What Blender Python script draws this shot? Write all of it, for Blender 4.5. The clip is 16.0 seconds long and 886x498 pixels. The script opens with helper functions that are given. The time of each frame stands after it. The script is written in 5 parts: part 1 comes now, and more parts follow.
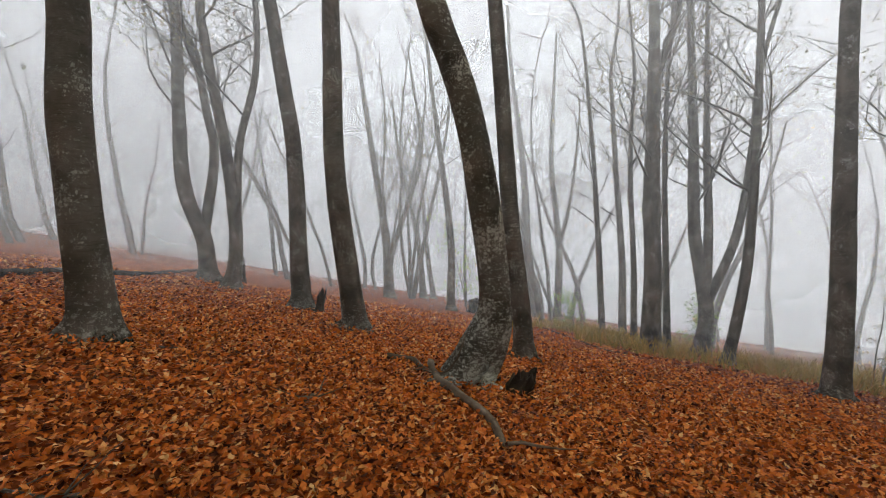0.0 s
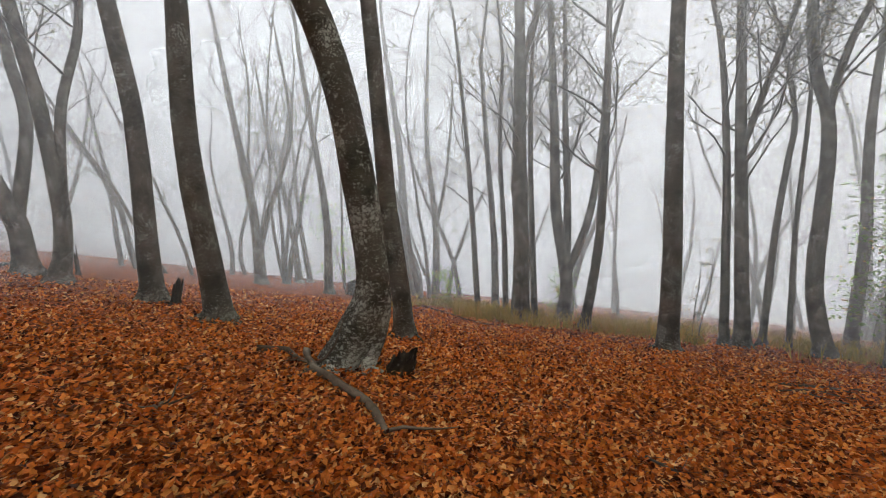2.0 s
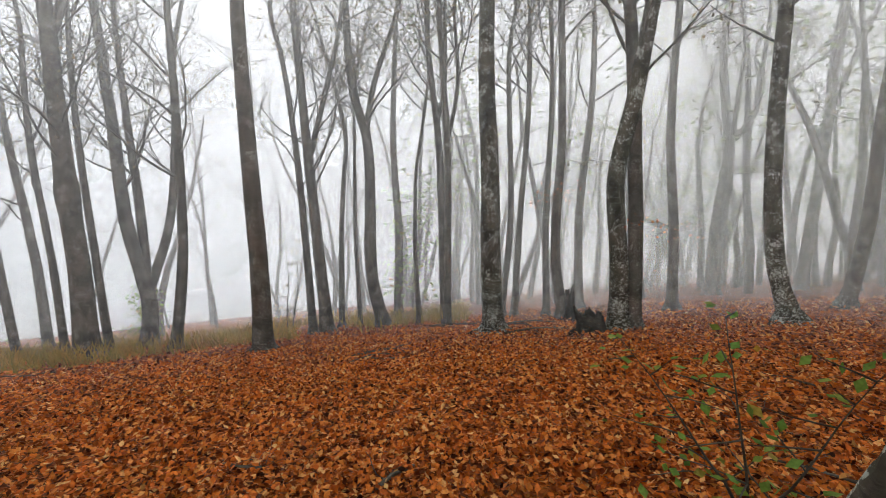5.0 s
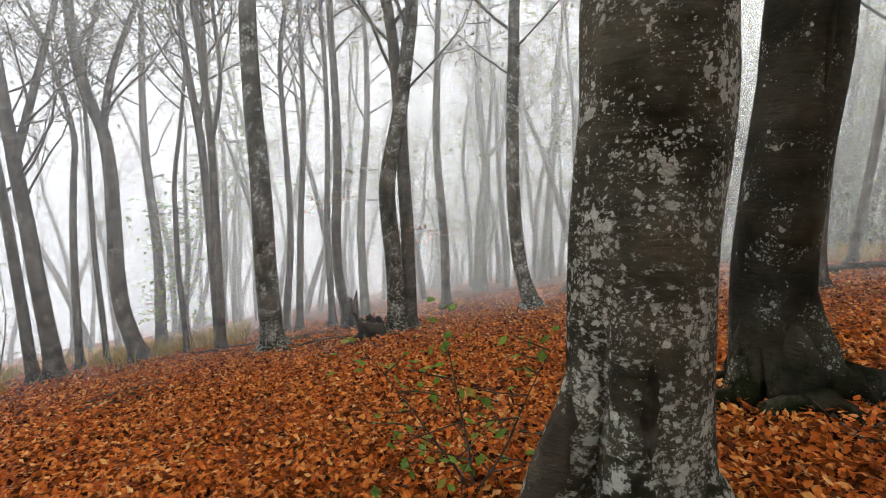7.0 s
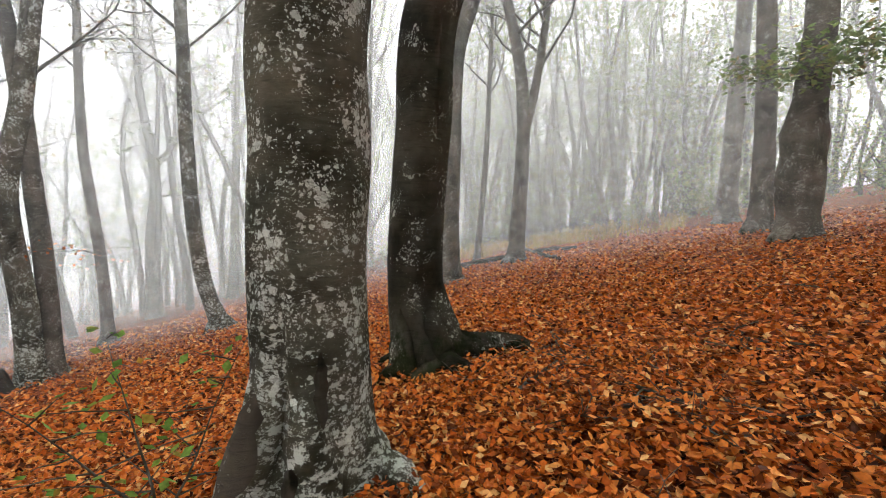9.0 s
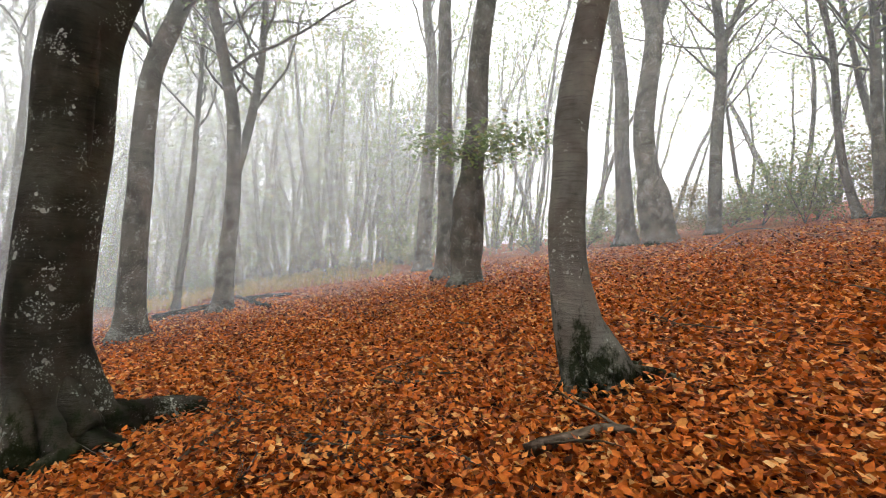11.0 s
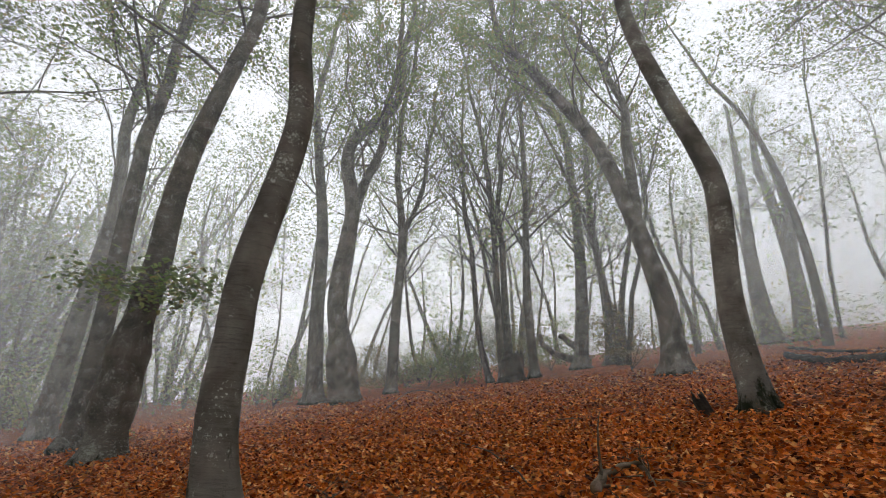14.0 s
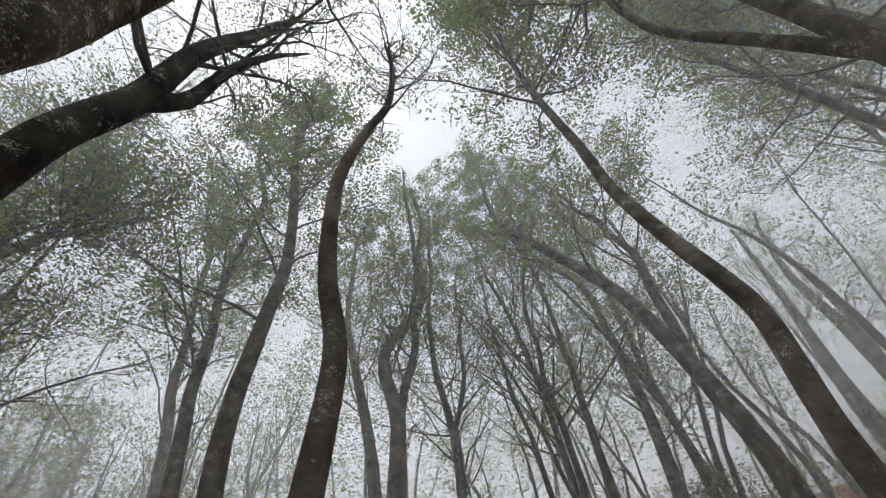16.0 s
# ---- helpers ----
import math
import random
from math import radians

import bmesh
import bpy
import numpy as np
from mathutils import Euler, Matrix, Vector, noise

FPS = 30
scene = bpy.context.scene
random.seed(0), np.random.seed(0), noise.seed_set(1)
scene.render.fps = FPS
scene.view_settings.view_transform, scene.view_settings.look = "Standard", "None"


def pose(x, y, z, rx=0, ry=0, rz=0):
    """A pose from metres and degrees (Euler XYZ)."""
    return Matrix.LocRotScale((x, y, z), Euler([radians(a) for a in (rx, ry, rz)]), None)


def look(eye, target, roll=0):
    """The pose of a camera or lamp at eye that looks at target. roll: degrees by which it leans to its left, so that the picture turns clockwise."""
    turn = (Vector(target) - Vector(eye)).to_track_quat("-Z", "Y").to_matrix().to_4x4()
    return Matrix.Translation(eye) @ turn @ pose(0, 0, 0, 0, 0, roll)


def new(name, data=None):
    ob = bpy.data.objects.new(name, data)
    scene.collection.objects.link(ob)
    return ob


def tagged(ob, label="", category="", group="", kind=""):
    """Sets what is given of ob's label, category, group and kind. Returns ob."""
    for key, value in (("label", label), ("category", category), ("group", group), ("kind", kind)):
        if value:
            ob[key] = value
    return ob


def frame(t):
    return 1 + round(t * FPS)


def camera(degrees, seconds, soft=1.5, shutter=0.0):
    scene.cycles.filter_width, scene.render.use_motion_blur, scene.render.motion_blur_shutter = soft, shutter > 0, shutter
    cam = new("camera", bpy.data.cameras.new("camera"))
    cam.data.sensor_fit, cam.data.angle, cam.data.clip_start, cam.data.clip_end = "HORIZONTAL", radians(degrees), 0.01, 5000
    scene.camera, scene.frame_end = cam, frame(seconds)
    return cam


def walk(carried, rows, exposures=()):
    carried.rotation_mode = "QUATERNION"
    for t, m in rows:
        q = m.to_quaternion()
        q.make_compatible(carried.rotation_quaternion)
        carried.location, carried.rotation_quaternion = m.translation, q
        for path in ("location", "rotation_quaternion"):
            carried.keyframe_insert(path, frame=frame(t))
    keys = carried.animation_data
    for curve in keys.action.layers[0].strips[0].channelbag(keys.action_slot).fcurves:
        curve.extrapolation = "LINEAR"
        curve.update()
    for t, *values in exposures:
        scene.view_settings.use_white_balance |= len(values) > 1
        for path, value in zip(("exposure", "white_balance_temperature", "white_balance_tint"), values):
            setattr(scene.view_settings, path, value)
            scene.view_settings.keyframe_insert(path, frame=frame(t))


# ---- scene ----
# ---- camera and its walk ----
cam = camera(87.0, 16.0, soft=1.0)
PATH = [
    (0.0, 0.026, 0.091, 0.034, -0.89, -6.34, 1.82),
    (0.5, 0.051, 0.125, 0.018, -2.74, -7.15, 1.77),
    (1.0, 0.075, 0.159, 0.002, -5.18, -7.90, 1.82),
    (1.5, 0.073, 0.216, 0.003, -9.70, -8.67, 1.68),
    (2.0, 0.071, 0.273, 0.004, -15.77, -9.16, 1.39),
    (2.5, 0.052, 0.302, 0.041, -23.00, -9.69, 0.09),
    (3.0, 0.033, 0.331, 0.079, -31.81, -10.27, -0.97),
    (3.5, 0.067, 0.300, 0.059, -41.69, -10.15, -1.26),
    (4.0, 0.101, 0.268, 0.039, -50.92, -9.94, -0.85),
    (4.2, 0.114, 0.256, 0.031, -54.25, -9.72, -0.73),
    (6.3, 0.431, -0.080, -0.037, -74.77, -8.00, -0.27),
    (6.5, 0.430, -0.097, -0.038, -77.98, -7.83, -0.48),
    (7.0, 0.427, -0.139, -0.042, -88.10, -7.49, -0.88),
    (7.5, 0.350, -0.121, -0.032, -99.84, -7.31, -0.93),
    (8.0, 0.272, -0.103, -0.022, -110.52, -7.10, -1.07),
    (8.2, 0.241, -0.096, -0.018, -113.70, -6.73, -1.21),
    (10.3, -0.104, -0.246, 0.030, -144.47, -1.51, -2.52),
    (10.5, -0.117, -0.265, 0.031, -148.31, -0.56, -2.70),
    (11.0, -0.151, -0.311, 0.033, -157.55, 1.82, -3.14),
    (11.5, -0.205, -0.360, 0.038, -167.94, 3.68, -3.33),
    (12.0, -0.259, -0.409, 0.042, -177.29, 5.07, -3.46),
    (12.5, -0.297, -0.405, 0.056, -184.77, 6.82, -3.41),
    (13.0, -0.335, -0.402, 0.070, -189.34, 10.48, -3.04),
    (13.5, -0.346, -0.355, 0.118, -191.80, 15.66, -2.50),
    (14.0, -0.357, -0.309, 0.166, -193.23, 21.81, -1.73),
    (14.5, -0.348, -0.277, 0.206, -193.34, 29.30, 0.59),
    (15.0, -0.339, -0.246, 0.247, -190.49, 37.80, 5.30),
    (15.5, -0.340, -0.243, 0.248, -184.97, 43.39, 7.57),
    (16.0, -0.340, -0.240, 0.250, -182.71, 45.10, 7.11),
]
walk(cam, [(t, pose(x, y, z, 90 + p, r, yaw)) for t, x, y, z, yaw, p, r in PATH], exposures=((0, 0.15, 6500, 10), (2, 0.2, 6500, 10), (3.5, 0.34, 6500, 10), (4.2, 0.4, 6500, 10), (7, 0.66, 6500, 10), (8.2, 0.95, 6500, 10), (10.3, 1.2, 6500, 10), (11, 1.14, 6450, 10), (12.5, 0.88, 6400, 10), (13, 0.72, 6400, 10), (14, 0.18, 6350, 10), (14.5, -0.08, 6300, 10), (16, -0.4, 6250, 10)))

# ---- world, sun, exposure ----
scene.cycles.transparent_max_bounces = 40
SUN_EL, SUN_AZ = radians(68), radians(150)
world = bpy.data.worlds.new("overcast_sky")
scene.world = world
world.use_nodes = True
wn, wl = world.node_tree.nodes, world.node_tree.links
sky = wn.new("ShaderNodeTexSky")
sky.sky_type = "NISHITA"
sky.sun_disc = False
sky.sun_elevation, sky.sun_rotation = SUN_EL, SUN_AZ
sky.air_density, sky.dust_density, sky.ozone_density = 1.0, 6.0, 1.0
grey = wn.new("ShaderNodeHueSaturation")
grey.inputs["Saturation"].default_value = 0.12
wl.new(sky.outputs["Color"], grey.inputs["Color"])
cloud = wn.new("ShaderNodeMix")
cloud.data_type = "RGBA"
cloud.inputs[0].default_value = 0.8
cloud.inputs[7].default_value = (6.6, 6.9, 7.3, 1)
wl.new(grey.outputs["Color"], cloud.inputs[6])
wl.new(cloud.outputs[2], wn["Background"].inputs["Color"])
wn["Background"].inputs["Strength"].default_value = 0.15
sun_data = bpy.data.lights.new("sun", "SUN")
sun_data.energy, sun_data.angle, sun_data.color = 0.9, radians(40), (1.0, 0.97, 0.93)
sun = new("sun", sun_data)
sun.matrix_basis = look((0, 0, 40), (-math.sin(SUN_AZ) * 0.84, -math.cos(SUN_AZ) * 0.84, 39))


# ---- materials ----
def material(name, rough=0.8):
    m = bpy.data.materials.new(name)
    m.use_nodes = True
    nt = m.node_tree
    b = nt.nodes["Principled BSDF"]
    b.inputs["Roughness"].default_value = rough
    b.inputs["Specular IOR Level"].default_value = 0.08
    return m, nt.nodes, nt.links, b


def ramp(nodes, stops):
    r = nodes.new("ShaderNodeValToRGB")
    el = r.color_ramp.elements
    while len(el) < len(stops):
        el.new(0.5)
    for e, (p, c) in zip(el, stops):
        e.position, e.color = p, (*c, 1)
    return r


def noise_node(nodes, links, scale, detail=4.0, rough=0.55, stretch=(1, 1, 1), coords="Object"):
    tc, mp, n = nodes.new("ShaderNodeTexCoord"), nodes.new("ShaderNodeMapping"), nodes.new("ShaderNodeTexNoise")
    mp.inputs["Scale"].default_value = stretch
    n.inputs["Scale"].default_value, n.inputs["Detail"].default_value, n.inputs["Roughness"].default_value = scale, detail, rough
    links.new(tc.outputs[coords], mp.inputs["Vector"])
    links.new(mp.outputs["Vector"], n.inputs["Vector"])
    return n


def mixed(nodes, links, fac, a, b):
    m = nodes.new("ShaderNodeMix")
    m.data_type = "RGBA"
    links.new(fac, m.inputs[0])
    for socket, value in ((m.inputs[6], a), (m.inputs[7], b)):
        if isinstance(value, tuple):
            socket.default_value = (*value, 1)
        else:
            links.new(value, socket)
    return m.outputs[2]


def bark_material(name, dark, light, lichen, cover, crust=0.0, moss_shade=0.0):
    """Smooth grey beech bark: fine cross lines, round pale lichen spots in clusters, a crust of lichen and a mossy,
    shade-darkened coat on the foot.
    """
    m, n, l, b = material(name, 0.88)
    tc = n.new("ShaderNodeTexCoord")
    xyz = n.new("ShaderNodeSeparateXYZ")
    l.new(tc.outputs["Object"], xyz.inputs[0])
    mottle = noise_node(n, l, 1.7, 5.0, 0.6)
    base = ramp(n, [(0.36, dark), (0.64, light)])
    l.new(mottle.outputs["Fac"], base.inputs["Fac"])
    col = base.outputs["Color"]
    lines = noise_node(n, l, 5.0, 5.0, 0.7, (1, 1, 9.0))
    lr = ramp(n, [(0.52, (0, 0, 0)), (0.72, (0.5, 0.5, 0.5))])
    l.new(lines.outputs["Fac"], lr.inputs["Fac"])
    col = mixed(n, l, lr.outputs["Color"], col, tuple(c * 0.45 for c in dark))
    # clusters of round spots
    warp = noise_node(n, l, 34.0, 4.0, 0.65)
    add = n.new("ShaderNodeVectorMath")
    add.operation = "MULTIPLY_ADD"
    add.inputs[1].default_value = (0.05, 0.05, 0.05)
    l.new(warp.outputs["Color"], add.inputs[0])
    l.new(tc.outputs["Object"], add.inputs[2])
    where = noise_node(n, l, 3.2, 4.0, 0.6)
    gaps = noise_node(n, l, 90.0, 5.0, 0.7)
    worn = ramp(n, [(0.34, (0.15, 0.15, 0.15)), (0.48, (0.92, 0.92, 0.92))])
    l.new(gaps.outputs["Fac"], worn.inputs["Fac"])
    for scale, size in ((20.0, 0.5), (42.0, 0.5), (80.0, 0.45)):
        vo = n.new("ShaderNodeTexVoronoi")
        vo.inputs["Scale"].default_value = scale
        l.new(add.outputs[0], vo.inputs["Vector"])
        lim = n.new("ShaderNodeMapRange")
        lim.inputs["From Min"].default_value, lim.inputs["From Max"].default_value = cover, cover + 0.28
        lim.inputs["To Min"].default_value, lim.inputs["To Max"].default_value = 0.03, size * 1.6
        l.new(where.outputs["Fac"], lim.inputs["Value"])
        own, vary = n.new("ShaderNodeSeparateColor"), n.new("ShaderNodeMath")
        l.new(vo.outputs["Color"], own.inputs[0])
        vary.operation = "MULTIPLY"
        l.new(lim.outputs["Result"], vary.inputs[0])
        l.new(own.outputs[0], vary.inputs[1])
        less = n.new("ShaderNodeMath")
        less.operation = "SUBTRACT"
        l.new(vary.outputs[0], less.inputs[0])
        l.new(vo.outputs["Distance"], less.inputs[1])
        edge = n.new("ShaderNodeMapRange")
        edge.inputs["From Min"].default_value, edge.inputs["From Max"].default_value = 0.0, 0.035
        l.new(less.outputs[0], edge.inputs["Value"])
        tone = mixed(n, l, own.outputs[1], lichen, tuple(c * 0.55 for c in lichen))
        fade = n.new("ShaderNodeMath")
        fade.operation = "MULTIPLY"
        l.new(edge.outputs["Result"], fade.inputs[0])
        l.new(worn.outputs["Color"], fade.inputs[1])
        col = mixed(n, l, fade.outputs[0], col, tone)
    if crust:
        cr = noise_node(n, l, 15.0, 9.0, 0.75, (1, 1, 1.7))
        low = n.new("ShaderNodeMapRange")
        low.inputs["From Min"].default_value, low.inputs["From Max"].default_value = 0.1, crust
        low.inputs["To Min"].default_value, low.inputs["To Max"].default_value = 0.015, -0.07
        l.new(xyz.outputs["Z"], low.inputs["Value"])
        sm = n.new("ShaderNodeMath")
        l.new(cr.outputs["Fac"], sm.inputs[0])
        l.new(low.outputs["Result"], sm.inputs[1])
        rr = ramp(n, [(0.52, (0, 0, 0)), (0.56, (0.8, 0.8, 0.8))])
        l.new(sm.outputs[0], rr.inputs["Fac"])
        col = mixed(n, l, rr.outputs["Color"], col, tuple(c * 0.8 for c in lichen))
    # mossy patches, near black so that the foot's shade is in their colour
    if moss_shade:
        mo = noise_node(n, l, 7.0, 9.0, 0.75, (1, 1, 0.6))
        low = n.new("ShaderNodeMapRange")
        low.inputs["From Min"].default_value, low.inputs["From Max"].default_value = -0.1, moss_shade
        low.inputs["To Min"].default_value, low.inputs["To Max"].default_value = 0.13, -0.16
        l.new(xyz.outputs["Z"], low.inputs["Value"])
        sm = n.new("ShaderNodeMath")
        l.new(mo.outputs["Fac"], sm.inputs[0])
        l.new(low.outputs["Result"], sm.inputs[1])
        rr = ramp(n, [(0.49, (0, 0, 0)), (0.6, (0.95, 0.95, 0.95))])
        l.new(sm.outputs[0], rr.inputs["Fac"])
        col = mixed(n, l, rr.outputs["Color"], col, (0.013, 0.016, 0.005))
    l.new(col, b.inputs["Base Color"])
    rough = noise_node(n, l, 26.0, 6.0, 0.7, (1, 1, 1.6))
    both = n.new("ShaderNodeMath")
    both.operation = "ADD"
    l.new(rough.outputs["Fac"], both.inputs[0])
    l.new(lines.outputs["Fac"], both.inputs[1])
    bump = n.new("ShaderNodeBump")
    bump.inputs["Strength"].default_value, bump.inputs["Distance"].default_value = 0.7, 0.012
    l.new(both.outputs[0], bump.inputs["Height"])
    l.new(bump.outputs["Normal"], b.inputs["Normal"])
    return m


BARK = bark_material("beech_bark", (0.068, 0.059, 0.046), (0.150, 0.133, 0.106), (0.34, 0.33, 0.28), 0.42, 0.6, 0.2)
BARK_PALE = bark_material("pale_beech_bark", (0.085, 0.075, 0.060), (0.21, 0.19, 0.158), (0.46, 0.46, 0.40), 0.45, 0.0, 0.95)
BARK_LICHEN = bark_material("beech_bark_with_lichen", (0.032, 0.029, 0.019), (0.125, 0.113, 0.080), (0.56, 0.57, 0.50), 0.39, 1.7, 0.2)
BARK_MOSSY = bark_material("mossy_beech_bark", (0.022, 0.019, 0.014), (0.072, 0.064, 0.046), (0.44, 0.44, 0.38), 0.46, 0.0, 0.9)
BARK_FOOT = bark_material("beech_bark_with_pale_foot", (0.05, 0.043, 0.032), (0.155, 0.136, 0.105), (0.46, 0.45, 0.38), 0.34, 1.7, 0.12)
TWIG = bark_material("twig_bark", (0.085, 0.076, 0.063), (0.15, 0.135, 0.112), (0.2, 0.2, 0.17), 0.6)
DEAD = bark_material("dead_wood", (0.085, 0.062, 0.042), (0.2, 0.155, 0.11), (0.30, 0.27, 0.20), 0.62)
ROTTEN = bark_material("rotten_wood", (0.022, 0.018, 0.013), (0.085, 0.068, 0.05), (0.26, 0.25, 0.21), 0.52)
STONE = bark_material("pale_stone", (0.30, 0.29, 0.26), (0.45, 0.44, 0.41), (0.6, 0.6, 0.56), 0.5)


def leaf_material(name, stops, rough=0.55, translucent=0.3):
    m, n, l, b = material(name, rough)
    geo = n.new("ShaderNodeNewGeometry")
    r = ramp(n, stops)
    l.new(geo.outputs["Random Per Island"], r.inputs["Fac"])
    vein = noise_node(n, l, 60.0, 2.0)
    vr = ramp(n, [(0.3, (0.72, 0.72, 0.72)), (0.7, (1.1, 1.1, 1.1))])
    l.new(vein.outputs["Fac"], vr.inputs["Fac"])
    mul = n.new("ShaderNodeMix")
    mul.data_type, mul.blend_type = "RGBA", "MULTIPLY"
    mul.inputs[0].default_value = 1.0
    l.new(r.outputs["Color"], mul.inputs[6])
    l.new(vr.outputs["Color"], mul.inputs[7])
    l.new(mul.outputs[2], b.inputs["Base Color"])
    tr, mx = n.new("ShaderNodeBsdfTranslucent"), n.new("ShaderNodeMixShader")
    l.new(mul.outputs[2], tr.inputs["Color"])
    mx.inputs[0].default_value = translucent
    l.new(b.outputs[0], mx.inputs[1])
    l.new(tr.outputs[0], mx.inputs[2])
    l.new(mx.outputs[0], n["Material Output"].inputs["Surface"])
    return m


FALLEN = leaf_material("fallen_leaf", [(0.0, (0.04, 0.010, 0.004)), (0.16, (0.20, 0.042, 0.007)), (0.42, (0.45, 0.100, 0.014)), (0.7, (0.63, 0.170, 0.023)), (0.9, (0.72, 0.27, 0.06)), (1.0, (0.74, 0.43, 0.17))], 0.42, 0.12)
SINGLE = leaf_material("single_fallen_leaf", [(0.0, (0.12, 0.03, 0.007)), (0.4, (0.32, 0.08, 0.011)), (0.8, (0.47, 0.135, 0.02)), (1.0, (0.56, 0.27, 0.07))], 0.5, 0.12)
for node in SINGLE.node_tree.nodes:
    if node.bl_idname == "ShaderNodeNewGeometry":
        info = SINGLE.node_tree.nodes.new("ShaderNodeObjectInfo")
        SINGLE.node_tree.links.new(info.outputs["Random"], node.outputs["Random Per Island"].links[0].to_socket)
        break
GREEN = leaf_material("beech_leaf", [(0.0, (0.15, 0.22, 0.075)), (0.5, (0.215, 0.285, 0.10)), (0.85, (0.29, 0.31, 0.11)), (1.0, (0.38, 0.27, 0.10))], 0.5, 0.6)
RUSTY = leaf_material("withered_leaf", [(0.0, (0.16, 0.14, 0.07)), (0.5, (0.21, 0.20, 0.09)), (1.0, (0.30, 0.18, 0.07))], 0.5, 0.5)
FRESH = leaf_material("fresh_green_leaf", [(0.0, (0.125, 0.250, 0.044)), (0.6, (0.213, 0.338, 0.062)), (0.9, (0.275, 0.325, 0.062)), (1.0, (0.562, 0.213, 0.025))], 0.5, 0.5)
ORANGE = leaf_material("orange_leaf", [(0.0, (0.30, 0.07, 0.012)), (1.0, (0.48, 0.16, 0.03))])
STRAW = leaf_material("dry_grass", [(0.0, (0.30, 0.26, 0.06)), (0.6, (0.46, 0.32, 0.08)), (1.0, (0.55, 0.30, 0.07))], 0.6, 0.5)


def litter_material():
    m, n, l, b = material("leaf_litter", 0.75)
    tc = n.new("ShaderNodeTexCoord")
    vo = n.new("ShaderNodeTexVoronoi")
    vo.inputs["Scale"].default_value = 22.0
    l.new(tc.outputs["Object"], vo.inputs["Vector"])
    # the darkest cells paint in the shade of gaps between leaves
    r = ramp(n, [(0.1, (0.012, 0.004, 0.002)), (0.3, (0.10, 0.022, 0.005)), (0.6, (0.34, 0.076, 0.011)), (1.0, (0.56, 0.17, 0.03))])
    l.new(vo.outputs["Color"], r.inputs["Fac"])
    big = noise_node(n, l, 0.5, 5.0)
    br = ramp(n, [(0.35, (0.75, 0.75, 0.75)), (0.7, (1.1, 1.1, 1.1))])
    l.new(big.outputs["Fac"], br.inputs["Fac"])
    mul = n.new("ShaderNodeMix")
    mul.data_type, mul.blend_type = "RGBA", "MULTIPLY"
    mul.inputs[0].default_value = 1.0
    l.new(r.outputs["Color"], mul.inputs[6])
    l.new(br.outputs["Color"], mul.inputs[7])
    l.new(mul.outputs[2], b.inputs["Base Color"])
    bump = n.new("ShaderNodeBump")
    bump.inputs["Strength"].default_value, bump.inputs["Distance"].default_value = 0.8, 0.03
    l.new(vo.outputs["Distance"], bump.inputs["Height"])
    l.new(bump.outputs["Normal"], b.inputs["Normal"])
    return m


LITTER = litter_material()


def mist_material(name, density):
    m = bpy.data.materials.new(name)
    m.use_nodes = True
    n, l = m.node_tree.nodes, m.node_tree.links
    n.remove(n["Principled BSDF"])
    out = n["Material Output"]
    clear, front, back = n.new("ShaderNodeBsdfTransparent"), n.new("ShaderNodeBsdfDiffuse"), n.new("ShaderNodeBsdfTranslucent")
    # normals fixed along Z to brighten the upright sheets, as sky-lit fog would be
    for s, up in ((front, 1), (back, -1)):
        s.inputs["Color"].default_value = (0.80, 0.80, 0.795, 1)
        axis = n.new("ShaderNodeCombineXYZ")
        axis.inputs["Z"].default_value = up
        l.new(axis.outputs[0], s.inputs["Normal"])
    both, veil = n.new("ShaderNodeAddShader"), n.new("ShaderNodeMixShader")
    l.new(front.outputs[0], both.inputs[0])
    l.new(back.outputs[0], both.inputs[1])
    wisps = noise_node(n, l, 0.12, 3.0, 0.5)
    amount = n.new("ShaderNodeMapRange")
    amount.inputs["From Min"].default_value, amount.inputs["From Max"].default_value = 0.3, 0.7
    amount.inputs["To Min"].default_value, amount.inputs["To Max"].default_value = density * 0.75, density * 1.25
    l.new(wisps.outputs["Fac"], amount.inputs["Value"])
    thin, by = n.new("ShaderNodeAttribute"), n.new("ShaderNodeMath")
    thin.attribute_name = "thickness"
    by.operation = "MULTIPLY"
    l.new(amount.outputs["Result"], by.inputs[0])
    l.new(thin.outputs["Fac"], by.inputs[1])
    l.new(by.outputs[0], veil.inputs[0])
    l.new(clear.outputs[0], veil.inputs[1])
    l.new(both.outputs[0], veil.inputs[2])
    l.new(veil.outputs[0], out.inputs["Surface"])
    return m


# ---- the ground ----
def lay(x, y):
    """Height of the hillside, without its small unevenness."""
    rho = math.hypot(x, y) + 1e-9
    q, c, s = rho * rho / (rho + 4), y / rho, x / rho
    return -1.1973 + -0.1527 * y + -0.1772 * x + q * (-0.0243 + -0.0198 * (c * c - s * s) + -0.0107 * 2 * s * c)


def ground_z(x, y):
    return lay(x, y) + 0.05 * noise.noise((x * 0.6, y * 0.6, 0)) + 0.02 * noise.noise((x * 2.1, y * 2.1, 3))


def mesh_object(name, verts, faces, mat, parent=None, smooth=True, label=""):
    me = bpy.data.meshes.new(name)
    me.from_pydata(verts, [], faces)
    me.materials.append(mat)
    if smooth:
        me.polygons.foreach_set("use_smooth", [True] * len(me.polygons))
    ob = new(name, me)
    if parent:
        ob.parent = parent
    if label:
        ob["label"] = label
    return ob


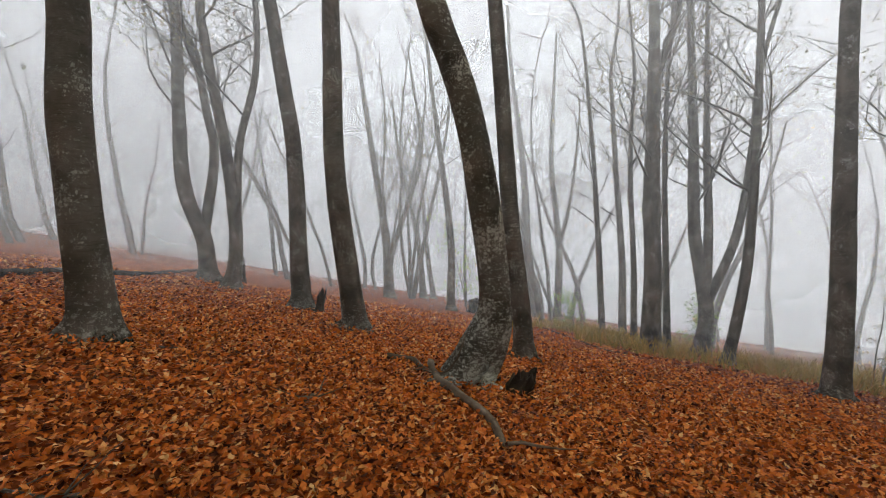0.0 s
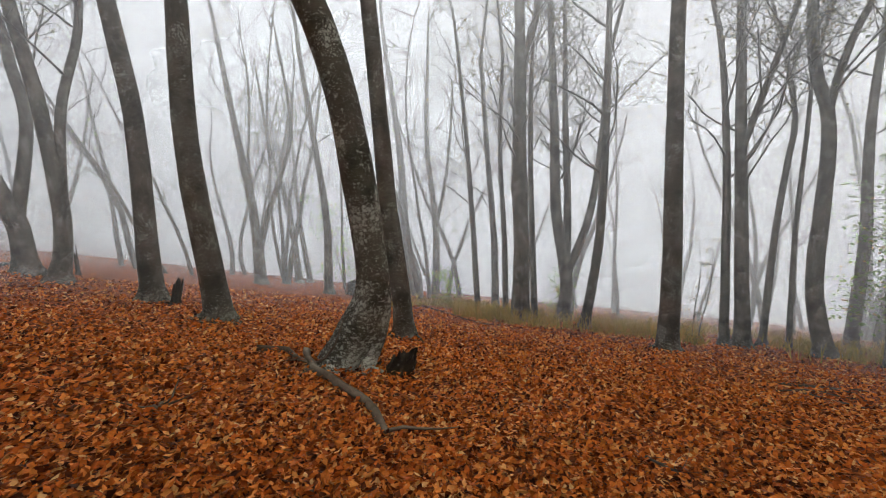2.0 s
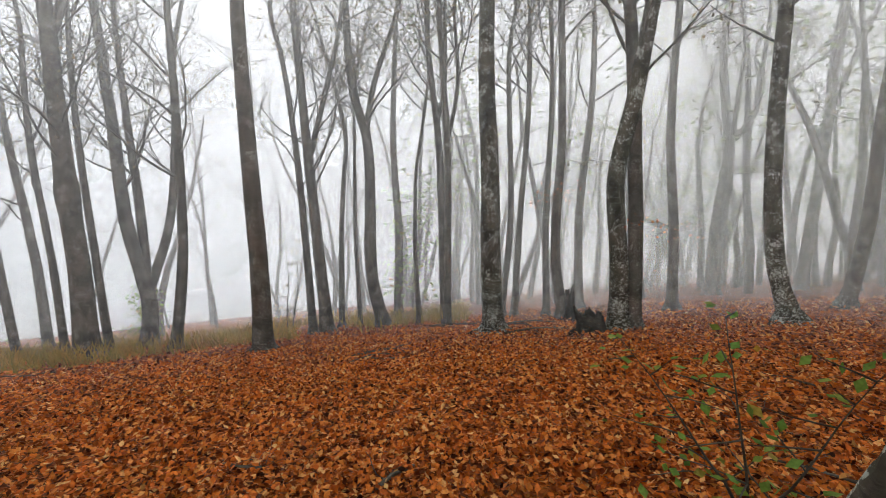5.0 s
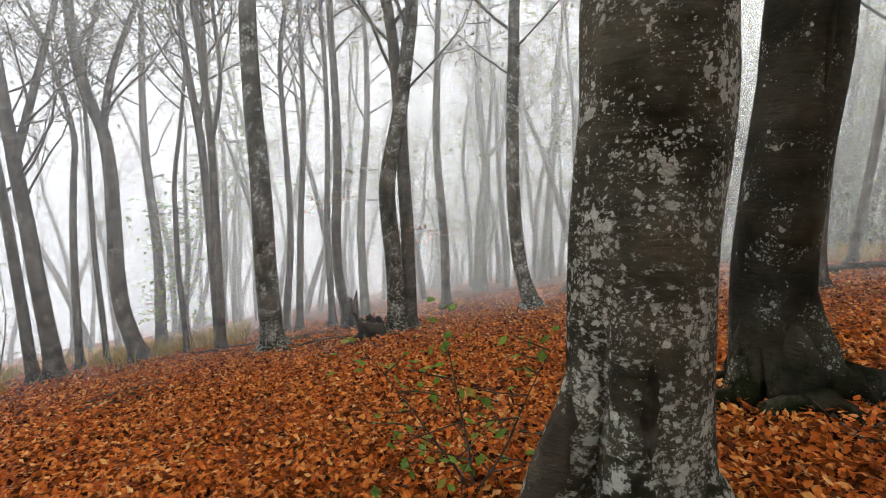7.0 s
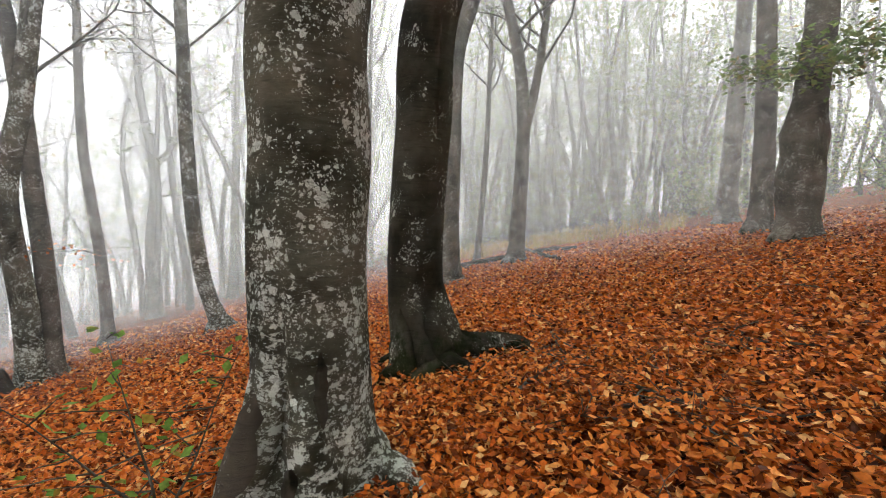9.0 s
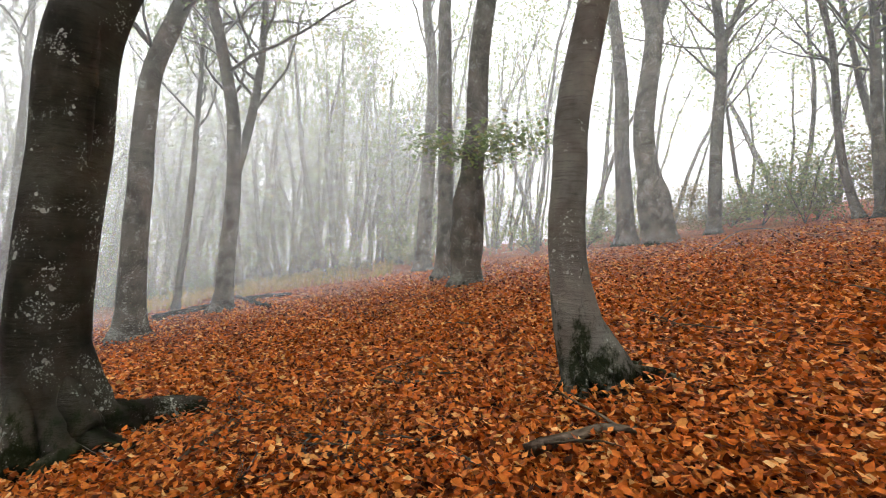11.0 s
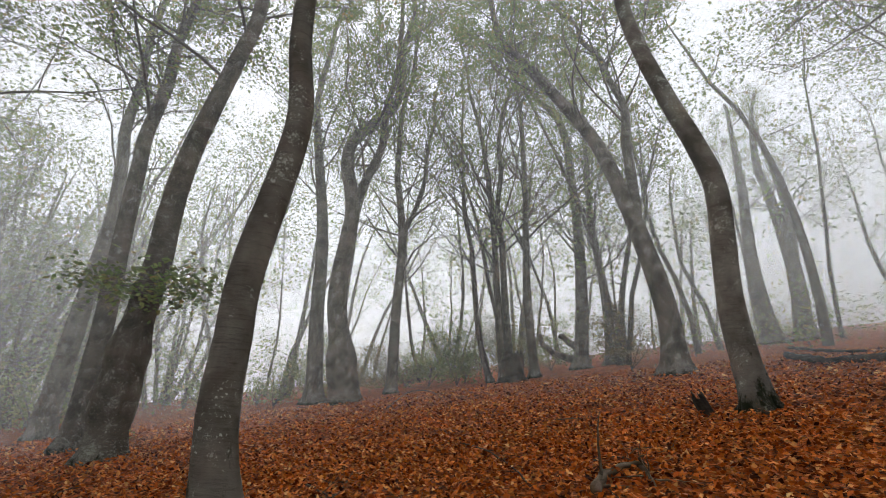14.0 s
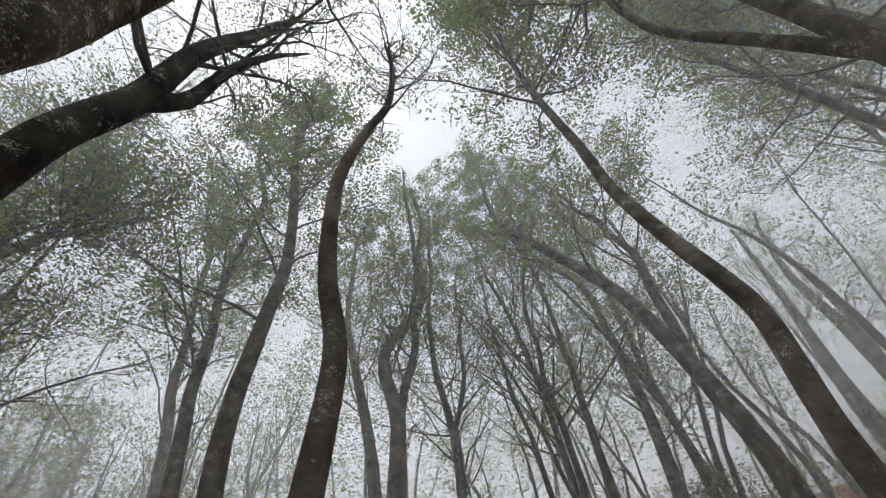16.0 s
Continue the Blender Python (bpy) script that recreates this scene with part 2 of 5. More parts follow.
def ground():
    rings = [0.0] + [0.25 * 1.045 ** i for i in range(178)]
    seg = 144
    verts, faces = [(0, 0, ground_z(0, 0))], []
    for r in rings[1:]:
        for k in range(seg):
            a = 2 * math.pi * k / seg
            x, y = r * math.sin(a), r * math.cos(a)
            verts.append((x, y, ground_z(x, y)))
    for k in range(seg):
        faces.append((0, 1 + (k + 1) % seg, 1 + k))
    for i in range(len(rings) - 2):
        a, b = 1 + i * seg, 1 + (i + 1) * seg
        for k in range(seg):
            j = (k + 1) % seg
            faces.append((a + k, a + j, b + j, b + k))
    ob = mesh_object("ground", verts, faces, LITTER)
    return tagged(ob, "steep forest floor under a thick layer of fallen beech leaves", "ground", kind="structure")


GROUND = ground()


# ---- trees ----
def smooth_path(points, step):
    """A round curve through points."""
    pts = [Vector(p) for p in points]
    pts = [2 * pts[0] - pts[1]] + pts + [2 * pts[-1] - pts[-2]]
    out = []
    for a, b, c, d in zip(pts, pts[1:], pts[2:], pts[3:]):
        n = max(2, int((c - b).length / step))
        for i in range(n):
            t = i / n
            out.append(0.5 * ((2 * b) + (c - a) * t + (2 * a - 5 * b + 4 * c - d) * t * t + (3 * b - a - 3 * c + d) * t ** 3))
    return out + [pts[-2]]


def tube(verts, faces, path, radii, sides, shape=None):
    """A tapered tube along path; shape(i, angle) scales its radius."""
    start = len(verts)
    for i, p in enumerate(path):
        d = (path[min(i + 1, len(path) - 1)] - path[max(i - 1, 0)]).normalized()
        u = d.cross(Vector((0.31, 0.95, 0.05))).normalized()
        w = d.cross(u)
        for k in range(sides):
            a = 2 * math.pi * k / sides
            r = radii[i] * (shape(i, a) if shape else 1.0)
            verts.append(p + (u * math.cos(a) + w * math.sin(a)) * r)
    for i in range(len(path) - 1):
        a, b = start + i * sides, start + (i + 1) * sides
        for k in range(sides):
            j = (k + 1) % sides
            faces.append((a + k, a + j, b + j, b + k))
    top = start + (len(path) - 1) * sides
    faces.append(tuple(range(top, top + sides)))


def leaves_at(verts, faces, p, rng, count, size, spread):
    for _ in range(count):
        c = p + Vector((rng.gauss(0, spread), rng.gauss(0, spread), rng.gauss(0, spread * 0.7)))
        d = Vector((rng.uniform(-1, 1), rng.uniform(-1, 1), rng.uniform(-0.7, 0.3))).normalized()
        s = d.cross(Vector((rng.uniform(-0.5, 0.5), rng.uniform(-0.5, 0.5), 1))).normalized()
        z = size * rng.uniform(0.6, 1.25)
        i = len(verts)
        verts.extend((c, c + d * z * 0.5 + s * z * 0.33, c + d * z, c + d * z * 0.5 - s * z * 0.33))
        faces.append((i, i + 1, i + 2, i + 3))


def wander(rng, start, direction, length, steps, rise, shake):
    """A crooked shoot that bends towards the light."""
    d, p, out = direction.normalized(), start.copy(), [start.copy()]
    for _ in range(steps):
        d = (d + Vector((rng.gauss(0, shake), rng.gauss(0, shake), rng.gauss(0, shake * 0.6) + rise))).normalized()
        p = p + d * (length / steps)
        out.append(p.copy())
    return out


def beech(x, y, radius, stem, forks=(), top=17.0, bare=0.4, limbs=12, leaf=2, leaf_size=0.09, seed=1, mat=None, leaf_mat=None,
          sides=10, flare=0.55, lobes=0.3, bumps=(), sprays=(), stubs=(), roots=0, feet=(), grooves=(), root_up=1.9, taper=1.0, scars_creases=(), twigs=0.7, label="", limb_scale=1.0, name="beech", group="beech trees of the hillside"):
    """A beech. stem and forks are lines of (height, east, north) over its foot; bumps are burls (height, size)."""
    rng = random.Random(seed)
    mat, leaf_mat = mat or BARK, leaf_mat or GREEN
    tree = new(name)
    tree.location = (x, y, ground_z(x, y))
    line = [Vector((0, 0, -0.35)), Vector((0, 0, 0))] + [Vector((e, n, h)) for h, e, n in stem]
    last, d = line[-1], (line[-1] - line[-2]).normalized()
    d = (d + Vector((rng.uniform(-0.15, 0.15), rng.uniform(-0.15, 0.15), 0.5))).normalized()
    h = last.z
    while h < top - 0.5:
        step = min(2.0, top - h)
        d = (d + Vector((rng.gauss(0, 0.13), rng.gauss(0, 0.13), 0.1))).normalized()
        line.append(line[-1] + d * step)
        h = line[-1].z
    path = smooth_path(line, 0.12 if sides > 20 else 0.3)
    span = max(top, h)
    knots = [rng.uniform(0, 6.28) for _ in range(4)]

    def thick(z):
        return radius * max(0.06, 1.0 - 0.80 * (max(z, 0) / span) ** taper)

    def flesh(i, a):
        z = path[i].z
        k = math.exp(-max(z, 0) / (0.7 * radius + 0.07))
        wide = math.exp(-max(z, 0) / (2.2 * radius + 0.1))
        s = 1 + flare * k * (1 + lobes * 2 * math.cos(3 * a + knots[0]) + lobes * 1.6 * math.cos(5 * a + knots[1]))
        s += flare * lobes * 0.55 * wide * (math.cos(4 * a + knots[3]) + 0.6 * math.cos(7 * a + knots[1]))
        for bz, size in bumps:
            s += size * math.exp(-((z - bz) / (radius * 1.3)) ** 2) * (0.7 + 0.5 * math.cos(2 * a + knots[2]))
        for ang, wide_deg, depth, high in grooves:
            off = (math.degrees(a) + 162 - ang + 180) % 360 - 180
            s -= depth * math.exp(-(off / wide_deg) ** 2) * max(0.0, 1 - max(z, 0) / high) ** 0.6
        fine = 0.02 * noise.noise((math.cos(a) * 4 + x, math.sin(a) * 4 + y, z * 3.5)) if sides > 20 else 0
        return s * (1 + fine + 0.06 * noise.noise((math.cos(a) * 1.3 + x, math.sin(a) * 1.3 + y, z * 1.4)))

    verts, faces = [], []
    tube(verts, faces, path, [thick(p.z) for p in path], sides, flesh)
    mesh_object("trunk", verts, faces, mat, tree)
    skin = [Vector(v) for v in verts] if scars_creases else []
    for k in range(roots):
        # root toes that run out into the leaves
        a = 2 * math.pi * (k + rng.uniform(-0.3, 0.3)) / roots + knots[0]
        run, c, sn = radius * rng.uniform(1.6, 2.3), math.cos(a), math.sin(a)
        bend = rng.uniform(-0.5, 0.5)

        def spot(d, lift, turn=0.0):
            dx, dy = d * math.cos(a + turn), d * math.sin(a + turn)
            return Vector((dx, dy, ground_z(x + dx, y + dy) - tree.location.z + lift))

        near_foot = path[min(range(len(path)), key=lambda i: abs(path[i].z - radius * root_up))]
        toe = smooth_path([Vector((near_foot.x + c * radius * 0.55, near_foot.y + sn * radius * 0.55, radius * root_up)), spot(radius * 0.98, radius * 0.75),
                           spot(radius * 1.45, radius * 0.28, bend * 0.3), spot(run, 0.0, bend * 0.7), spot(run * 1.25, -0.09, bend)], radius * 0.22)
        n = len(toe)
        verts, faces = [], []
        tube(verts, faces, toe, [radius * (0.40 - 0.30 * i / n) for i in range(n)], 10,
             lambda i, b: 1 + 0.22 * noise.noise((math.cos(b) * 1.5 + k * 3, math.sin(b) * 1.5, i * 0.35)))
        mesh_object("root", verts, faces, mat, tree)
    for ang, reach, width, up in feet:
        # a buttress that runs down the trunk and out into the leaves
        a = math.radians(ang)
        spots = []
        for f, d, lift in ((1.0, 0.50, 0.0), (0.72, 0.70, 0.0), (0.42, 0.92, 0.0), (0.2, 1.15, 0.0), (0.0, reach * 0.72 / radius, width * 0.35), (0.0, reach / radius, 0.0), (0.0, reach * 1.25 / radius, -width * 0.9)):
            turn = a + 0.25 * noise.noise((ang, d * 1.3, x)) * d
            dx, dy = d * radius * math.cos(turn), d * radius * math.sin(turn)
            if f > 0:
                core = path[min(range(len(path)), key=lambda i: abs(path[i].z - up * f))]
                spots.append(Vector((core.x + dx, core.y + dy, up * f)))
            else:
                spots.append(Vector((dx, dy, ground_z(x + dx, y + dy) - tree.location.z + lift)))
        toe = smooth_path(spots, 0.05)
        n = len(toe)
        verts, faces = [], []
        tube(verts, faces, toe, [width * (0.55 + 0.45 * min(1, i / n * 2.2)) * (1 - 0.72 * max(0, i / n - 0.5) * 2) for i in range(n)], 14,
             lambda i, b: 1 + 0.2 * noise.noise((math.cos(b) * 1.6 + ang, math.sin(b) * 1.6, i * 0.16)) + 0.06 * noise.noise((math.cos(b) * 5 + ang, math.sin(b) * 5, i * 0.5)))
        mesh_object("root", verts, faces, mat, tree)
        if scars_creases:
            skin.extend(Vector(v) for v in verts)
    for zc, ang, hh, ww in scars_creases:
        # a thin dark sheet on the bark: old wounds, and the shade in creases
        foot = path[min(range(len(path)), key=lambda i: abs(path[i].z - zc))]
        verts, faces = [], []
        for i in range(9):
            v = i / 8 * 2 - 1
            for j in range(5):
                u = j / 4 * 2 - 1
                jag = 1 + 0.9 * noise.noise((u * 2 + zc, v * 4, ang))
                b = math.radians(ang) + u * ww * jag * math.sqrt(max(0.02, 1 - v * v)) / radius
                z = zc + v * hh
                near = [math.hypot(q.x - foot.x, q.y - foot.y) for q in skin if abs(q.z - z) < 0.1
                        and abs((math.atan2(q.y - foot.y, q.x - foot.x) - b + math.pi) % (2 * math.pi) - math.pi) < 0.16]
                rr = (max(near) if near else thick(zc) * 1.05) + 0.008 - 0.012 * u * u
                verts.append(Vector((foot.x + rr * math.cos(b), foot.y + rr * math.sin(b), z)))
        for i in range(8):
            for j in range(4):
                p = i * 5 + j
                faces.append((p, p + 1, p + 6, p + 5))
        mesh_object("scar", verts, faces, ROTTEN, tree, label="dark patch for a scar or shaded crease in the bark")
    stems = [(path, [thick(p.z) for p in path])]
    for fork in forks:
        fl = [Vector((e, n, hh)) for hh, e, n in fork]
        near = min(path, key=lambda q: (q - fl[0]).length)
        fl[0] = near
        r0 = thick(near.z) * 0.72
        d = (fl[-1] - fl[-2]).normalized()
        d = (d + Vector((0, 0, 0.6))).normalized()
        while fl[-1].z < top - 2 and len(fl) < 14:
            d = (d + Vector((rng.gauss(0, 0.15), rng.gauss(0, 0.15), 0.12))).normalized()
            fl.append(fl[-1] + d * 1.8)
        fp = smooth_path(fl, 0.4)
        fr = [max(0.012, r0 * (1 - 0.85 * i / len(fp))) for i in range(len(fp))]
        verts, faces = [], []
        tube(verts, faces, fp, fr, max(6, sides - 3))
        mesh_object("limb", verts, faces, mat, tree)
        stems.append((fp, fr))
    verts, faces, lv, lf = [], [], [], []
    stout = 1.2 if sides <= 14 and leaf < 4 else 1.0
    for path_, radii in stems:
        cand = [i for i, p in enumerate(path_) if p.z > bare * top]
        if not cand:
            continue
        for j in range(limbs if path_ is path else limbs // 2):
            i = cand[int((j + rng.random()) / limbs * len(cand)) % len(cand)]
            z = path_[i].z
            a = rng.uniform(0, 6.283)
            up = rng.uniform(0.35, 1.5)
            ln = (0.9 + 0.26 * (span - z) * rng.uniform(0.5, 1.2) + rng.uniform(0, 1.2)) * limb_scale
            limb = wander(rng, path_[i], Vector((math.cos(a), math.sin(a), up)), ln, 7, 0.05, 0.16)
            r = min(radii[i] * 0.4, 0.0075 * ln + 0.005)
            tube(verts, faces, limb, [r * (1 - 0.8 * k / 7) + 0.003 for k in range(8)], 5)
            for k in range(2, 8):
                for _ in range(2 if sides > 8 or k % 3 == 0 else 1):
                    dd = (limb[k] - limb[k - 1]).normalized()
                    side = Vector((rng.gauss(0, 1), rng.gauss(0, 1), rng.gauss(0.2, 0.6))).normalized()
                    sub = wander(rng, limb[k], dd * 0.7 + side, ln * rng.uniform(0.22, 0.5), 4, 0.03, 0.2)
                    every = 2 if sides <= 8 else 1
                    tube(verts, faces, sub[::every], [r * 0.32 * stout * (1 - 0.2 * q) + 0.002 * stout for q in range(0, 5, every)], 3)
                    for q in (1, 2, 3, 4):
                        side = Vector((rng.gauss(0, 1), rng.gauss(0, 1), rng.gauss(0.1, 0.6))).normalized()
                        tw = wander(rng, sub[q], (sub[q] - sub[q - 1]).normalized() * 0.8 + side, ln * rng.uniform(0.08, 0.2), 2, 0.0, 0.25)
                        if rng.random() < twigs:
                            tube(verts, faces, tw, [0.0045 * stout, 0.003 * stout, 0.0015 * stout], 3)
                        n = int(leaf) + (rng.random() < leaf % 1) + (int(leaf * 0.4) if sides <= 8 else 0)
                        if leaf > 3:
                            n = n * 2 if rng.random() < 0.5 else 0
                        if n:
                            leaves_at(lv, lf, tw[rng.choice((1, 2))], rng, n, leaf_size, 0.11 + 0.02 * ln)
    if verts:
        mesh_object("twig_work", verts, faces, TWIG, tree)["kind"] = "stuff"
    if lv:
        mesh_object("crown", lv, lf, leaf_mat, tree, smooth=False)["kind"] = "stuff"
    for stub in stubs:
        sp = smooth_path([Vector((e, n, hh)) for hh, e, n in stub], 0.12)
        verts, faces = [], []
        r0 = radius * 0.55
        tube(verts, faces, sp, [r0 * (1 - 0.45 * i / len(sp)) for i in range(len(sp))], 9, lambda i, a: 1 + 0.15 * math.cos(3 * a + i))
        mesh_object("stub", verts, faces, mat, tree, label="broken-off limb stub")
    for hh, e, n, count, size, smat in sprays:
        # a leafy bough that reaches out to one side
        at = min(path, key=lambda q: abs(q.z - hh))
        out = Vector((e, n, 0.15))
        ln = out.length
        verts, faces, lv, lf = [], [], [], []
        bough = wander(rng, at, out, ln, 6, -0.02, 0.2)
        tube(verts, faces, bough, [(0.02 if size > 0.08 else 0.008) * (1 - 0.12 * k) for k in range(7)], 5)
        for k in range(2, 7):
            for side in (-1, 1):
                dd = out.normalized() * 0.5 + out.cross(Vector((0, 0, 1))).normalized() * side + Vector((0, 0, rng.gauss(0, 0.25)))
                tw = wander(rng, bough[k], dd, ln * rng.uniform(0.2, 0.42), 3, -0.02, 0.15)
                tube(verts, faces, tw, [0.006, 0.005, 0.003, 0.002], 3)
                for q in (1, 2, 3):
                    leaves_at(lv, lf, tw[q], rng, max(1, count // (20 if size > 0.08 else 15)), size, (0.16 if size > 0.08 else 0.05) + 0.06 * ln)
        mesh_object("bough", verts, faces, TWIG, tree)["kind"] = "stuff"
        mesh_object("foliage", lv, lf, smat, tree, smooth=False)["kind"] = "stuff"
    return tagged(tree, label or "grey smooth-barked beech rising from the leaf litter", "tree", group)


beech(-3.76, 5.13, 0.222, [(0.70, 0.01, 0.01), (1.63, 0.00, 0.00), (2.43, 0.01, 0.00), (3.06, 0.05, 0.04), (3.72, 0.08, 0.06)], top=17.0, sides=24, limbs=18, leaf=3, leaf_size=0.085, leaf_mat=RUSTY, bare=0.5, roots=5, flare=0.3, twigs=0.4, seed=1)
beech(-6.72, 15.20, 0.229, [(0.61, 0.11, 0.05), (1.23, 0.20, 0.09), (1.93, 0.24, 0.11), (2.63, 0.22, 0.10), (3.34, 0.20, 0.09), (3.93, 0.17, 0.07), (4.52, 0.13, 0.06), (5.11, 0.09, 0.04), (5.83, 0.01, 0.01), (6.55, -0.07, -0.03), (7.27, -0.14, -0.06), (8.01, -0.19, -0.08), (8.75, -0.22, -0.09)], [[(1.58, 0.22, 0.10), (4.56, 0.51, 0.22), (6.73, 1.07, 0.48), (8.82, 1.24, 0.55)]], top=17.0, sides=14, limbs=18, leaf=3, leaf_size=0.085, leaf_mat=RUSTY, bare=0.3, twigs=0.4, seed=2)
beech(-8.41, 17.12, 0.299, [(0.54, 0.01, 0.00), (1.08, 0.01, 0.01), (1.61, -0.03, -0.02), (2.27, -0.20, -0.10), (2.93, -0.38, -0.18), (3.52, -0.45, -0.22), (4.12, -0.48, -0.24), (4.72, -0.46, -0.23), (5.32, -0.44, -0.21), (5.91, -0.41, -0.21), (6.53, -0.39, -0.20), (7.15, -0.36, -0.18), (7.76, -0.32, -0.16), (8.38, -0.30, -0.15), (9.02, -0.28, -0.14), (9.65, -0.27, -0.13)], [[(1.71, -0.08, -0.04), (4.49, 0.49, 0.24), (6.11, 0.37, 0.18)]], top=17.0, sides=14, limbs=16, leaf=3, leaf_size=0.085, leaf_mat=RUSTY, bare=0.3, twigs=0.4, seed=3)
beech(-3.52, 11.92, 0.242, [(0.86, 0.01, 0.00), (1.72, 0.03, 0.01), (2.92, 0.06, 0.02), (4.12, 0.06, 0.02), (5.01, -0.01, -0.00), (5.89, -0.10, -0.03), (6.74, -0.18, -0.05), (7.58, -0.26, -0.08)], top=17.0, sides=14, limbs=18, leaf=3, leaf_size=0.085, leaf_mat=RUSTY, bare=0.5, roots=5, flare=0.3, twigs=0.4, seed=4)
beech(-1.68, 9.43, 0.237, [(1.26, -0.11, -0.02), (2.52, -0.22, -0.04), (3.66, -0.25, -0.05), (5.25, -0.19, -0.04), (6.35, -0.16, -0.03)], top=17.0, sides=14, limbs=18, leaf=3, leaf_size=0.085, leaf_mat=RUSTY, bare=0.5, roots=5, flare=0.3, twigs=0.4, seed=5)
beech(0.32, 5.78, 0.212, [(0.29, 0.16, -0.01), (0.70, 0.35, -0.02), (1.03, 0.40, -0.02), (1.62, 0.36, -0.02), (2.25, 0.29, -0.01), (3.08, 0.17, -0.01), (3.85, -0.03, 0.00), (4.53, -0.26, 0.01)], top=17.0, sides=30, limbs=18, leaf=3, leaf_size=0.085, leaf_mat=RUSTY, bare=0.55, feet=((250, 0.44, 0.11, 0.5), (205, 0.5, 0.10, 0.45), (320, 0.5, 0.11, 0.6), (20, 0.55, 0.10, 0.5), (120, 0.4, 0.1, 0.4)), flare=0.4, twigs=0.4, lobes=0.4, bumps=((0.3, 0.38), (0.65, 0.22)), mat=BARK_FOOT, label="leaning beech with a swollen crooked foot and lichen", seed=6)
beech(1.62, 8.70, 0.187, [(1.14, -0.06, 0.01), (2.53, -0.21, 0.04), (3.69, -0.27, 0.05), (5.15, -0.35, 0.06), (6.48, -0.43, 0.08)], top=17.0, sides=14, limbs=18, leaf=3, leaf_size=0.085, leaf_mat=RUSTY, bare=0.5, roots=5, flare=0.3, twigs=0.4, seed=7)
beech(7.43, 35.85, 0.405, [(1.00, -0.09, 0.02), (2.00, -0.18, 0.04), (3.00, -0.27, 0.06), (4.00, -0.35, 0.07), (5.00, -0.42, 0.09), (6.21, -0.48, 0.10), (7.42, -0.51, 0.10), (8.63, -0.53, 0.11), (9.84, -0.56, 0.12), (11.05, -0.63, 0.13), (12.05, -0.71, 0.15), (13.06, -0.81, 0.17), (14.07, -0.91, 0.19), (15.08, -1.02, 0.21), (16.22, -1.15, 0.24), (17.35, -1.28, 0.27), (18.49, -1.41, 0.29), (19.63, -1.51, 0.31), (20.59, -1.57, 0.32), (21.55, -1.60, 0.33), (22.52, -1.63, 0.34), (23.48, -1.66, 0.34)], top=17.0, sides=8, limbs=16, leaf=3, leaf_size=0.085, leaf_mat=RUSTY, bare=0.3, twigs=0.4, seed=8)
beech(8.26, 9.35, 0.247, [(1.57, 0.01, -0.01), (2.60, -0.00, 0.00), (3.63, -0.03, 0.02), (4.63, -0.05, 0.04), (5.62, -0.07, 0.06), (7.23, -0.10, 0.09), (8.32, -0.10, 0.09)], top=17.0, sides=14, limbs=18, leaf=3, leaf_size=0.085, leaf_mat=RUSTY, bare=0.5, roots=5, flare=0.3, twigs=0.4, mat=BARK, seed=9)
beech(7.02, 15.20, 0.322, [(1.22, 0.04, -0.02), (2.44, 0.07, -0.03), (3.69, 0.04, -0.02), (4.94, 0.01, -0.00), (6.17, -0.00, 0.00), (7.41, -0.00, 0.00), (8.48, 0.01, -0.00), (9.55, 0.01, -0.00), (10.48, -0.01, 0.00), (11.42, -0.03, 0.02)], [[(9.01, 0.06, -0.03), (10.25, 0.45, -0.21), (11.36, 0.61, -0.28)]], top=17.0, sides=8, limbs=18, leaf=3, leaf_size=0.085, leaf_mat=RUSTY, bare=0.3, twigs=0.4, sprays=((4.6, -0.7, 0.2, 12, 0.06, RUSTY),), label="forked beech with a knobbly burl half-way up", bumps=((4.9, 0.35),), seed=10)
beech(8.37, 16.68, 0.138, [(1.22, -0.03, 0.02), (2.44, -0.07, 0.03), (3.65, -0.10, 0.05), (4.64, -0.13, 0.07), (5.62, -0.16, 0.08), (6.60, -0.18, 0.09), (7.58, -0.18, 0.09), (8.56, -0.17, 0.09), (9.55, -0.15, 0.07), (10.56, -0.11, 0.05), (11.58, -0.05, 0.03), (12.59, -0.00, 0.00)], top=17.0, sides=8, limbs=18, leaf=3, leaf_size=0.085, leaf_mat=RUSTY, bare=0.3, twigs=0.4, seed=11)
beech(9.04, 14.24, 0.185, [(1.32, 0.18, -0.12), (2.64, 0.33, -0.21), (3.68, 0.40, -0.26), (4.72, 0.43, -0.28), (5.76, 0.46, -0.29), (6.85, 0.47, -0.30), (7.94, 0.48, -0.31), (9.03, 0.47, -0.30), (9.96, 0.47, -0.30), (10.89, 0.46, -0.30)], top=17.0, sides=8, limbs=18, leaf=3, leaf_size=0.085, leaf_mat=RUSTY, bare=0.3, twigs=0.4, seed=12)
beech(10.12, 17.51, 0.294, [(0.85, 0.08, -0.04), (1.71, 0.12, -0.07), (3.07, -0.04, 0.02), (4.42, -0.25, 0.15), (5.41, -0.32, 0.19), (6.40, -0.35, 0.21), (7.39, -0.37, 0.22), (8.37, -0.39, 0.23), (9.49, -0.44, 0.26), (10.60, -0.48, 0.28), (11.72, -0.53, 0.31), (12.83, -0.57, 0.33)], [[(1.94, 0.15, -0.09), (5.09, 0.10, -0.06), (8.37, -0.02, 0.01), (12.82, -0.10, 0.06)], [(2.17, 0.15, -0.09), (4.67, 0.87, -0.51), (7.73, 1.20, -0.70), (10.13, 1.29, -0.76)]], top=17.0, sides=8, limbs=18, leaf=3, leaf_size=0.085, leaf_mat=RUSTY, bare=0.3, twigs=0.4, seed=13)
